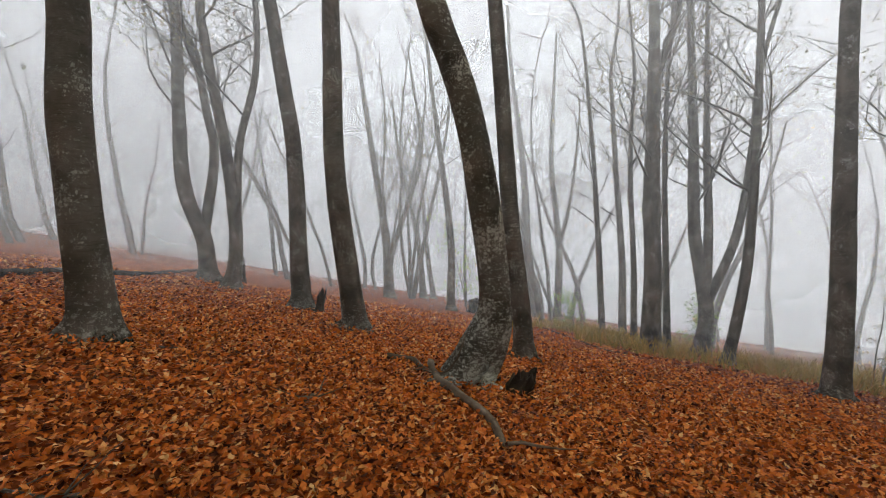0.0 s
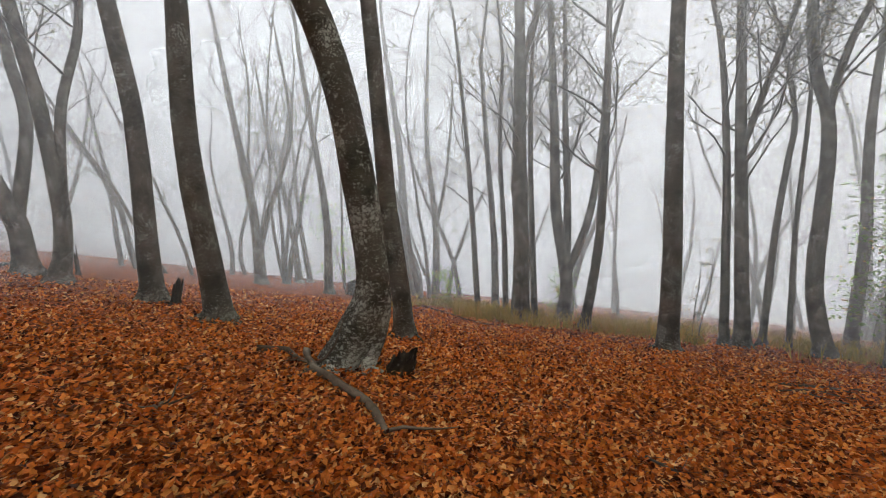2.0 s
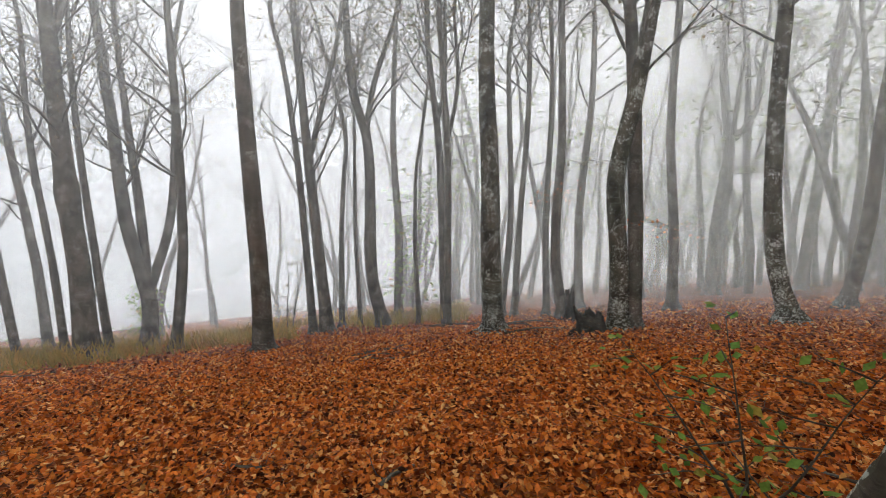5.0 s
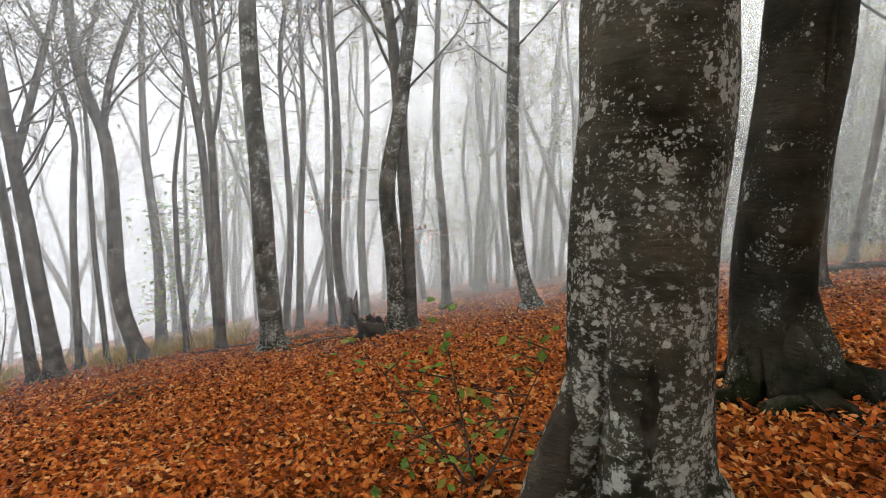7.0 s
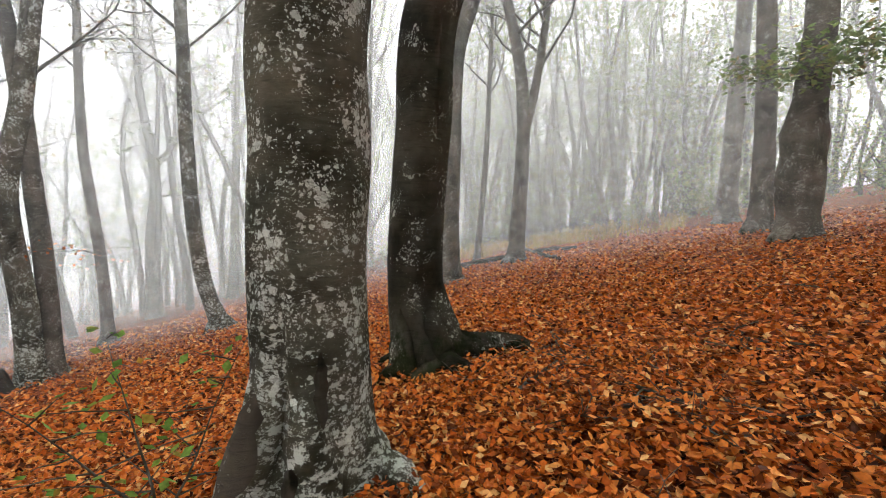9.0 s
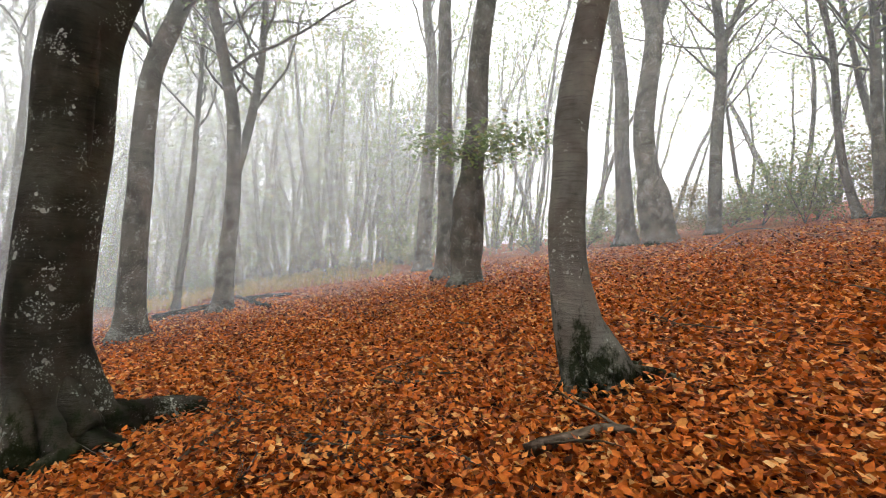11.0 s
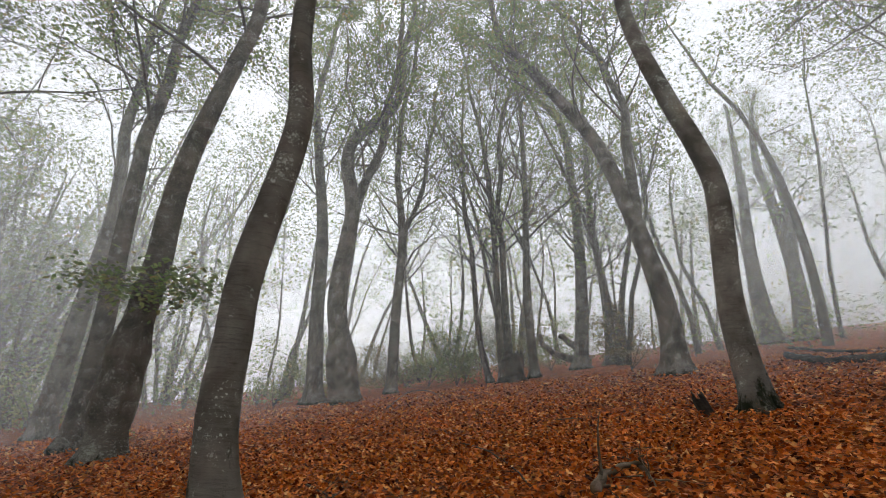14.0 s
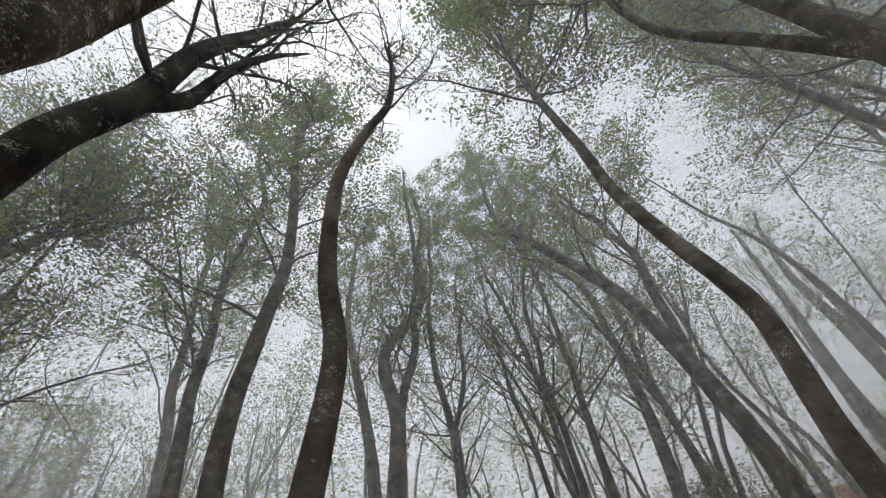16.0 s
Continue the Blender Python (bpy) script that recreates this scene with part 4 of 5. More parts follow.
beech(3.66, -10.94, 0.313, [(0.90, -0.01, -0.00), (2.03, -0.02, -0.01), (3.02, -0.05, -0.02), (4.00, -0.09, -0.03), (4.84, -0.07, -0.03), (5.67, -0.07, -0.03), (6.88, -0.16, -0.06), (7.93, -0.31, -0.11), (9.10, -0.49, -0.17), (10.26, -0.66, -0.24), (11.43, -0.83, -0.30)], top=23.0, sides=14, limbs=30, leaf=10, leaf_size=0.125, bare=0.38, limb_scale=1.2, twigs=0.2, bumps=((1.1, 0.45), (2.0, 0.5)), sprays=((3.2, -1.6, 0.9, 360, 0.13, GREEN), (3.4, 1.2, 0.6, 200, 0.13, GREEN), (3.0, -0.4, 1.6, 240, 0.13, GREEN)), label="gnarled pollarded beech with swollen burls and a leafy bough", seed=55)
beech(20.91, -39.23, 0.247, [(1.03, -0.05, -0.03), (2.06, -0.11, -0.06), (3.09, -0.16, -0.09), (4.13, -0.21, -0.11), (5.16, -0.27, -0.14), (6.19, -0.32, -0.18), (7.22, -0.39, -0.21), (8.24, -0.45, -0.24), (9.27, -0.52, -0.28), (10.30, -0.59, -0.32), (11.33, -0.66, -0.36), (12.35, -0.73, -0.39), (13.38, -0.80, -0.43)], top=17.0, sides=8, limbs=12, leaf=9, leaf_size=0.105, bare=0.33, limb_scale=1.3, twigs=0.2, seed=56)
beech(20.70, -27.17, 0.205, [(1.01, -0.06, -0.04), (2.02, -0.12, -0.09), (3.03, -0.18, -0.14), (4.05, -0.23, -0.18), (5.06, -0.28, -0.21), (6.07, -0.30, -0.23), (7.24, -0.31, -0.24), (8.41, -0.28, -0.22), (9.58, -0.25, -0.19), (10.75, -0.20, -0.16), (11.91, -0.16, -0.12), (13.08, -0.12, -0.09)], top=17.0, sides=8, limbs=12, leaf=9, leaf_size=0.105, bare=0.33, limb_scale=1.3, twigs=0.2, seed=57)
beech(18.44, -28.78, 0.188, [(1.14, -0.01, -0.00), (2.29, -0.01, -0.01), (3.43, -0.02, -0.01), (4.57, -0.03, -0.02), (5.71, -0.03, -0.02), (6.90, -0.04, -0.02), (8.08, -0.04, -0.03), (9.27, -0.04, -0.03), (10.45, -0.05, -0.03), (11.64, -0.05, -0.03), (12.82, -0.05, -0.03)], top=17.0, sides=8, limbs=12, leaf=9, leaf_size=0.105, bare=0.33, limb_scale=1.3, twigs=0.2, seed=58)
beech(21.83, -26.25, 0.222, [(1.03, 0.01, 0.01), (2.06, 0.01, 0.01), (3.10, 0.02, 0.01), (4.13, 0.03, 0.03), (5.16, 0.07, 0.06), (6.19, 0.15, 0.12), (7.32, 0.29, 0.24), (8.45, 0.47, 0.40), (9.59, 0.69, 0.58), (10.72, 0.92, 0.78), (11.85, 1.15, 0.97), (12.98, 1.37, 1.16)], top=17.0, sides=8, limbs=12, leaf=9, leaf_size=0.105, bare=0.33, limb_scale=1.3, twigs=0.2, seed=59)
beech(19.51, -28.05, 0.206, [(1.17, -0.01, -0.01), (2.35, -0.02, -0.01), (3.52, -0.03, -0.02), (4.69, -0.03, -0.02), (5.87, -0.02, -0.02), (7.04, -0.01, -0.01), (8.22, 0.01, 0.01), (9.39, 0.05, 0.03), (10.57, 0.08, 0.06), (11.75, 0.11, 0.08), (12.92, 0.14, 0.10)], top=17.0, sides=8, limbs=12, leaf=9, leaf_size=0.105, bare=0.33, limb_scale=1.3, twigs=0.2, seed=60)
beech(13.96, -11.36, 0.131, [(1.09, -0.04, -0.05), (2.19, -0.08, -0.11), (3.28, -0.12, -0.15), (4.25, -0.14, -0.17), (5.22, -0.15, -0.19), (6.18, -0.15, -0.19), (7.15, -0.16, -0.20), (8.43, -0.17, -0.21), (9.70, -0.17, -0.22), (10.98, -0.18, -0.23)], top=17.0, sides=8, limbs=24, leaf=9, leaf_size=0.105, bare=0.33, limb_scale=1.3, twigs=0.2, seed=61)
beech(26.71, -20.42, 0.243, [(1.13, -0.04, -0.05), (2.27, -0.08, -0.11), (3.40, -0.12, -0.16), (4.53, -0.16, -0.21), (5.56, -0.19, -0.25), (6.58, -0.22, -0.29), (7.61, -0.25, -0.33), (8.63, -0.27, -0.37), (9.66, -0.30, -0.40), (10.68, -0.33, -0.44), (11.71, -0.36, -0.48)], top=17.0, sides=8, limbs=12, leaf=9, leaf_size=0.105, bare=0.33, limb_scale=1.3, twigs=0.2, seed=62)
beech(0.05, -3.64, 0.136, [(0.40, 0.16, 0.02), (0.97, 0.25, 0.03), (1.44, 0.25, 0.03), (1.94, 0.24, 0.03), (3.15, 0.08, 0.01), (4.04, 0.18, 0.02), (4.79, 0.19, 0.02), (5.75, 0.11, 0.01), (6.78, -0.21, -0.02), (7.61, -0.53, -0.06), (8.83, -0.66, -0.07)], top=10.5, sides=30, limbs=16, leaf=0, leaf_size=0.105, bare=0.68, limb_scale=0.55, twigs=0.2, mat=BARK_PALE, flare=0.6, lobes=0.35, bumps=((0.2, 0.42), (0.5, 0.2)), feet=((40, 0.40, 0.055, 0.3), (72, 0.34, 0.06, 0.32), (112, 0.30, 0.085, 0.5), (168, 0.52, 0.085, 0.5), (230, 0.4, 0.07, 0.4), (310, 0.4, 0.07, 0.4)), label="slender curved beech with a mossy foot and bare top", seed=63)
beech(-0.88, -19.21, 0.465, [(0.96, 0.14, -0.00), (1.93, 0.29, -0.01), (2.79, 0.47, -0.01), (3.65, 0.63, -0.02), (4.77, 0.67, -0.02), (5.89, 0.59, -0.02), (7.01, 0.48, -0.01), (8.13, 0.45, -0.01), (9.28, 0.66, -0.02), (10.44, 0.93, -0.03), (11.60, 0.77, -0.02), (12.66, -0.03, 0.00), (13.72, -0.88, 0.03), (14.74, -1.23, 0.04), (15.76, -1.29, 0.04), (16.78, -1.23, 0.04), (17.80, -1.23, 0.04)], [[(8.13, 0.45, -0.01), (10.00, -0.12, 0.00), (11.72, -0.61, 0.02)]], top=23.0, sides=8, limbs=30, leaf=8, leaf_size=0.125, bare=0.38, limb_scale=1.2, twigs=0.2, bumps=((1.6, 0.4), (0.7, 0.25)), label="forked pollarded beech with a swollen knobbly trunk", seed=64)
beech(0.21, -21.12, 0.374, [(1.10, 0.12, 0.00), (2.20, 0.23, 0.01), (3.30, 0.33, 0.01), (4.54, 0.41, 0.01), (5.79, 0.46, 0.01), (7.03, 0.54, 0.01), (8.15, 0.68, 0.02), (9.28, 0.85, 0.02), (10.40, 1.05, 0.03), (11.52, 1.25, 0.03), (12.65, 1.44, 0.04)], top=23.0, sides=8, limbs=30, leaf=8, leaf_size=0.125, bare=0.38, limb_scale=1.2, twigs=0.2, seed=65)
beech(-3.11, -22.75, 0.282, [(1.25, 0.01, -0.00), (2.50, 0.02, -0.00), (3.75, 0.02, -0.00), (4.79, -0.00, 0.00), (5.83, -0.04, 0.00), (6.86, -0.06, 0.01), (7.90, -0.02, 0.00), (9.12, 0.10, -0.01), (10.34, 0.28, -0.03), (11.55, 0.46, -0.06)], [[(7.90, -0.02, 0.00), (10.67, -0.95, 0.12), (13.65, -1.16, 0.15)]], top=23.0, sides=8, limbs=30, leaf=4, leaf_size=0.125, bare=0.2, limb_scale=1.2, twigs=0.2, seed=66)
beech(-7.39, -21.25, 0.148, [(1.10, 0.25, -0.09), (2.21, 0.47, -0.16), (3.36, 0.59, -0.20), (4.52, 0.67, -0.23)], top=23.0, sides=8, limbs=30, leaf=4, leaf_size=0.125, bare=0.2, limb_scale=1.2, twigs=0.2, seed=67)
beech(-7.91, -20.85, 0.196, [(1.13, 0.07, -0.02), (2.26, 0.13, -0.05), (3.39, 0.19, -0.07), (4.53, 0.23, -0.09), (5.67, 0.27, -0.10), (6.80, 0.30, -0.11), (7.94, 0.37, -0.14), (9.09, 0.46, -0.17), (10.25, 0.58, -0.22), (11.40, 0.71, -0.26), (12.56, 0.83, -0.31)], top=23.0, sides=8, limbs=30, leaf=4, leaf_size=0.125, bare=0.2, limb_scale=1.2, twigs=0.2, seed=68)
beech(-8.35, -20.94, 0.197, [(1.04, 0.07, -0.03), (2.08, 0.14, -0.06), (3.12, 0.20, -0.08), (4.26, 0.25, -0.10), (5.41, 0.28, -0.11), (6.56, 0.31, -0.12)], top=23.0, sides=8, limbs=30, leaf=4, leaf_size=0.125, bare=0.2, limb_scale=1.2, twigs=0.2, seed=69)
beech(-9.31, -20.57, 0.222, [(1.26, 0.06, -0.03), (2.51, 0.13, -0.06), (3.77, 0.17, -0.08), (4.87, 0.18, -0.08), (5.97, 0.16, -0.07), (7.07, 0.14, -0.06), (8.17, 0.11, -0.05), (9.27, 0.09, -0.04), (10.31, 0.10, -0.04), (11.36, 0.10, -0.05), (12.41, 0.11, -0.05)], top=23.0, sides=8, limbs=30, leaf=4, leaf_size=0.125, bare=0.2, limb_scale=1.2, twigs=0.2, seed=70)
beech(-12.86, -22.78, 0.391, [(1.11, -0.10, 0.05), (2.22, -0.19, 0.11), (3.33, -0.27, 0.15), (4.36, -0.32, 0.18), (5.39, -0.36, 0.20), (6.43, -0.37, 0.21), (7.46, -0.38, 0.21), (8.50, -0.37, 0.21), (9.54, -0.35, 0.20), (10.59, -0.31, 0.17), (11.64, -0.26, 0.14), (12.68, -0.20, 0.11), (13.73, -0.15, 0.09)], top=23.0, sides=8, limbs=30, leaf=8, leaf_size=0.125, bare=0.2, limb_scale=1.2, twigs=0.2, stubs=([(0.5, 0, 0), (0.7, 0.9, -0.5), (1.3, 1.6, -0.9), (1.9, 1.75, -1.0)], [(1.0, 0, 0), (1.6, 0.6, -0.35), (1.75, 0.9, -0.5)]), label="old beech with hooked broken limb stubs at its foot", seed=71)
beech(-15.23, -23.63, 0.297, [(1.10, -0.02, 0.01), (2.20, -0.03, 0.02), (3.30, -0.03, 0.02), (4.41, 0.01, -0.01), (5.52, 0.09, -0.06), (6.63, 0.18, -0.12), (7.73, 0.26, -0.17), (8.84, 0.31, -0.20), (9.95, 0.32, -0.21), (11.06, 0.32, -0.20), (12.17, 0.29, -0.19), (13.28, 0.27, -0.17), (14.39, 0.25, -0.16)], top=23.0, sides=8, limbs=30, leaf=8, leaf_size=0.125, bare=0.2, limb_scale=1.2, twigs=0.2, seed=72)
beech(-10.49, -12.77, 0.382, [(0.89, -0.00, 0.00), (1.77, 0.02, -0.01), (3.04, 0.15, -0.12), (4.30, 0.35, -0.28), (5.53, 0.55, -0.46), (6.75, 0.79, -0.65), (7.69, 0.99, -0.82), (8.62, 1.23, -1.01), (9.65, 1.58, -1.31), (10.69, 2.01, -1.66), (11.72, 2.45, -2.02), (12.95, 2.99, -2.46), (14.19, 3.55, -2.92), (15.42, 4.10, -3.38)], [[(4.89, 0.44, -0.36), (7.09, 0.41, -0.34), (8.41, 0.43, -0.36)]], top=23.0, sides=8, limbs=30, leaf=10, leaf_size=0.125, bare=0.38, limb_scale=1.2, twigs=0.2, seed=73)
beech(-6.01, -5.77, 0.193, [(0.83, 0.05, -0.05), (1.63, 0.07, -0.07), (2.57, 0.02, -0.02), (3.51, -0.01, 0.01), (4.35, 0.11, -0.11), (5.19, 0.26, -0.28), (6.33, 0.45, -0.48), (7.46, 0.60, -0.64), (8.41, 0.65, -0.70), (9.35, 0.69, -0.73), (10.37, 0.76, -0.81), (11.39, 0.84, -0.89), (12.41, 0.91, -0.97), (13.63, 0.96, -1.03), (14.86, 1.00, -1.07), (16.09, 1.04, -1.11)], top=23.0, sides=24, limbs=30, leaf=10, leaf_size=0.125, bare=0.5, limb_scale=1.2, roots=5, flare=0.3, twigs=0.2, mat=BARK_PALE, label="leaning pale-barked beech beside rotten logs", seed=74)
beech(-25.30, -22.62, 0.530, [(1.03, 0.03, -0.04), (2.06, 0.07, -0.08), (3.09, 0.10, -0.12), (4.12, 0.12, -0.13), (5.19, 0.10, -0.11), (6.26, 0.06, -0.06), (7.33, -0.00, 0.00), (8.40, -0.06, 0.07), (9.46, -0.12, 0.14), (10.53, -0.17, 0.19), (11.67, -0.20, 0.22), (12.81, -0.22, 0.25), (13.95, -0.24, 0.27), (15.09, -0.26, 0.29), (16.23, -0.28, 0.32)], top=17.0, sides=8, limbs=12, leaf=9, leaf_size=0.105, bare=0.33, limb_scale=1.3, twigs=0.2, seed=75)
beech(-26.70, -21.76, 0.524, [(1.06, -0.06, 0.08), (2.11, -0.13, 0.16), (3.17, -0.17, 0.21), (4.25, -0.19, 0.23), (5.34, -0.18, 0.22), (6.43, -0.15, 0.18), (7.52, -0.11, 0.14), (8.54, -0.06, 0.07), (9.55, 0.00, -0.00), (10.57, 0.07, -0.09), (11.59, 0.14, -0.17)], [[(3.21, -0.07, 0.08), (7.35, -0.44, 0.54), (10.84, -0.36, 0.44)]], top=17.0, sides=8, limbs=12, leaf=9, leaf_size=0.105, bare=0.33, limb_scale=1.3, twigs=0.2, seed=76)


# ---- saplings, shrubs, far woods ----
def sapling(x, y, h, leaf_mat, spread, count, size, seed, label, stems=1, name="beech_sapling"):
    """A thin young tree with leaves in flat layers."""
    rng = random.Random(seed)
    tree = new(name)
    tree.location = (x, y, ground_z(x, y))
    lv, lf, bv, bf = [], [], [], []
    for _ in range(stems):
        lean = Vector((rng.gauss(0, 0.12), rng.gauss(0, 0.12), 1)) if stems == 1 else Vector((rng.gauss(0, 0.5), rng.gauss(0, 0.5), 1))
        path = [Vector((0, 0, -0.1))] + wander(rng, Vector((0, 0, 0)), lean, h * rng.uniform(0.75, 1.1), 9, 0.03, 0.07)
        verts, faces = [], []
        tube(verts, faces, path, [max(0.002, 0.008 * h * (1 - 0.09 * i)) for i in range(len(path))], 6)
        mesh_object("stem", verts, faces, TWIG, tree)
        n = max(6, int(16 / stems ** 0.5))
        for j in range(n):
            i = 3 + int(7.9 * j / n)
            a = rng.uniform(0, 6.283)
            ln = spread * rng.uniform(0.5, 1.1) * (1.15 - 0.08 * i)
            br = wander(rng, path[i], Vector((math.cos(a), math.sin(a), rng.uniform(-0.05, 0.35))), ln, 5, 0.0, 0.12)
            tube(bv, bf, br, [0.004 * h ** 0.5 * (1 - 0.15 * k) + 0.001 for k in range(6)], 3)
            for k in range(1, 6):
                leaves_at(lv, lf, br[k], rng, max(1, round(count / (n * stems * 5))), size, (0.15 if spread > 1 else 0.06) * spread + 0.02)
    mesh_object("twig_work", bv, bf, TWIG, tree)["kind"] = "stuff"
    mesh_object("foliage", lv, lf, leaf_mat, tree, smooth=False)["kind"] = "stuff"
    return tagged(tree, label, "sapling" if stems == 1 else "shrub")


beech(-14.0, -5.5, 0.2, [(3.0, 0.1, -0.1), (6.5, 0.5, -0.3), (10.0, 1.2, -0.6)], top=23.0, sides=10, limbs=28, leaf=10, leaf_size=0.125, bare=0.3, limb_scale=1.4, seed=110)
beech(-18.0, -6.0, 0.2, [(3.0, 0.1, -0.1), (6.5, 0.5, -0.3), (10.0, 1.2, -0.6)], top=23.0, sides=10, limbs=28, leaf=10, leaf_size=0.125, bare=0.3, limb_scale=1.4, seed=111)
beech(-12.0, -3.0, 0.2, [(3.0, 0.1, -0.1), (6.5, 0.5, -0.3), (10.0, 1.2, -0.6)], top=23.0, sides=10, limbs=28, leaf=10, leaf_size=0.125, bare=0.3, limb_scale=1.4, seed=112)
beech(-22.0, -9.0, 0.2, [(3.0, 0.1, -0.1), (6.5, 0.5, -0.3), (10.0, 1.2, -0.6)], top=23.0, sides=10, limbs=28, leaf=10, leaf_size=0.125, bare=0.3, limb_scale=1.4, seed=113)
beech(-17.0, -2.5, 0.2, [(3.0, 0.1, -0.1), (6.5, 0.5, -0.3), (10.0, 1.2, -0.6)], top=23.0, sides=10, limbs=28, leaf=10, leaf_size=0.125, bare=0.3, limb_scale=1.4, seed=114)
beech(-7.0, -2.3, 0.2, [(2.0, 0.0, 0.0), (4.5, 0.1, -0.05), (7.0, 0.3, -0.1), (9.5, 0.6, -0.3)], [[(5.0, 0.1, -0.05), (7.0, 0.5, -0.6), (9.0, 0.9, -1.2)]], top=23.0, sides=18, limbs=30, leaf=10, leaf_size=0.125, bare=0.45, limb_scale=1.2, seed=101)
sapling(2.7, -0.25, 1.2, FRESH, 0.5, 50, 0.068, 3, "low beech seedling with fresh green and orange leaves", 3)
sapling(16.08, 9.12, 5.2, FRESH, 1.9, 1300, 0.12, 11, "slender green-leaved beech sapling in the mist")
sapling(1.6, 26.0, 5.5, FRESH, 2.0, 1200, 0.14, 12, "slender green-leaved beech sapling in the mist")
sapling(11.2, 19.4, 2.6, FRESH, 1.2, 800, 0.13, 13, "small green-leaved beech sapling below a forked tree")
sapling(12.94, 13.09, 4.2, RUSTY, 0.9, 200, 0.08, 14, "thin half-bare beech sapling")
sapling(13.0, 13.4, 4.0, RUSTY, 0.9, 120, 0.08, 15, "thin half-bare beech sapling")
sapling(6.4, 21.5, 2.2, FRESH, 1.2, 700, 0.13, 16, "small green-leaved beech sapling on the brow")
for i, (px, py, ph) in enumerate(((-3.2, -25.5, 3.4), (-5.2, -24.5, 3.8), (-7.0, -24.0, 4.4), (-1.6, -25.0, 2.8), (2.0, -23.0, 3.6), (4.6, -23.5, 4.6), (-10.0, -24.0, 4.6), (-12.5, -25.5, 4.0), (-6.2, -22.6, 3.0), (-9.0, -22.5, 3.6), (-4.4, -27.0, 4.2), (0.4, -26.0, 4.2), (-14.5, -22.0, 3.4))):
    sapling(px, py, ph, GREEN if i % 3 else RUSTY, 1.6, 2200, 0.13, 40 + i, "thin leafy undergrowth shrub along the ridge", 4, "shrub")
sapling(-12.2, -17.5, 3.0, RUSTY, 1.6, 800, 0.12, 60, "brown-leaved beech shrub beside old trunks", 4, "shrub")
sapling(4.2, -12.6, 0.6, GREEN, 0.5, 160, 0.07, 61, "low leafy tuft behind a gnarled trunk", 3, "shrub")
sapling(9.5, -20.5, 3.4, GREEN, 1.8, 1200, 0.13, 62, "thin leafy undergrowth shrub in the mist", 4, "shrub")


def far_woods():
    """The rest of the wood, far off in the mist."""
    rng = random.Random(99)
    verts, faces, lv, lf = [], [], [], []
    for k in range(250):
        a = math.radians(rng.uniform(0, 360))
        wooded = 0.5 - 0.5 * math.cos(a - math.radians(10))
        if wooded < 0.4 and rng.random() < 0.4:
            continue
        r = rng.uniform(29 if wooded < 0.55 else 25, 52)
        x, y = r * math.sin(a), r * math.cos(a)
        foot, h = Vector((x, y, lay(x, y) - 0.3)), rng.uniform(13, 21)
        stem = wander(rng, foot, Vector((rng.gauss(0, 0.12), rng.gauss(0, 0.12), 1)), h, 9, 0.05, 0.09)
        r0 = rng.uniform(0.10, 0.26)
        tube(verts, faces, stem, [r0 * (1 - 0.09 * i) for i in range(10)], 6)
        for i in range(3, 10):
            for _ in range(2 if wooded < 0.5 else 1 + i % 2):
                b = rng.uniform(0, 6.283)
                limb = wander(rng, stem[i], Vector((math.cos(b), math.sin(b), rng.uniform(0.3, 1.6))), rng.uniform(1.5, 4.5), 5, 0.05, 0.18)
                tube(verts, faces, limb, [0.045 - 0.008 * q for q in range(6)], 3)
                for q in (2, 3, 4, 5):
                    tw = wander(rng, limb[q], limb[q] - limb[q - 1] + Vector((rng.gauss(0, 0.6), rng.gauss(0, 0.6), rng.gauss(0, 0.4))), rng.uniform(0.6, 1.4), 2, 0, 0.2)
                    if wooded < 0.5:
                        tube(verts, faces, tw, [0.012, 0.008, 0.004], 3)
                    leaves_at(lv, lf, tw[2], rng, int(1 + 22 * wooded ** 2), 0.22, 0.6)
    for k in range(192):
        # the wood closes in on the shoulder of the hill
        a, r = math.radians(rng.gauss(122, 17) if k < 90 else rng.gauss(152, 9) if k < 150 else rng.uniform(58, 114)), rng.uniform(*((30, 52) if k < 90 else (36, 56) if k < 150 else (24, 46)))
        x, y = r * math.sin(a), r * math.cos(a)
        foot, h = Vector((x, y, lay(x, y) - 0.3)), rng.uniform(9, 19) * (1 if k < 90 else 1.3)
        bare = 4 if k >= 150 else 2
        stem = wander(rng, foot, Vector((rng.gauss(0, 0.12), rng.gauss(0, 0.12), 1)), h, 9, 0.05, 0.09)
        tube(verts, faces, stem, [0.2 * (1 - 0.09 * i) for i in range(10)], 6)
        for i in range(bare, 10):
            for _ in range(2):
                b = rng.uniform(0, 6.283)
                limb = wander(rng, stem[i], Vector((math.cos(b), math.sin(b), rng.uniform(-0.1, 0.9))), rng.uniform(1.2, 3.8), 4, 0.0, 0.18)
                tube(verts, faces, limb, [0.04 - 0.008 * q for q in range(5)], 3)
                for q in (1, 2, 3, 4):
                    leaves_at(lv, lf, limb[q], rng, 9 if k < 150 else 6, 0.27, 0.65)
    tagged(mesh_object("far_woods", verts, faces, TWIG), "distant beech stems fading into the fog", "trees", kind="stuff")
    tagged(mesh_object("far_foliage", lv, lf, GREEN, smooth=False), "thin foliage of the distant foggy wood", "foliage", kind="stuff")


far_woods()


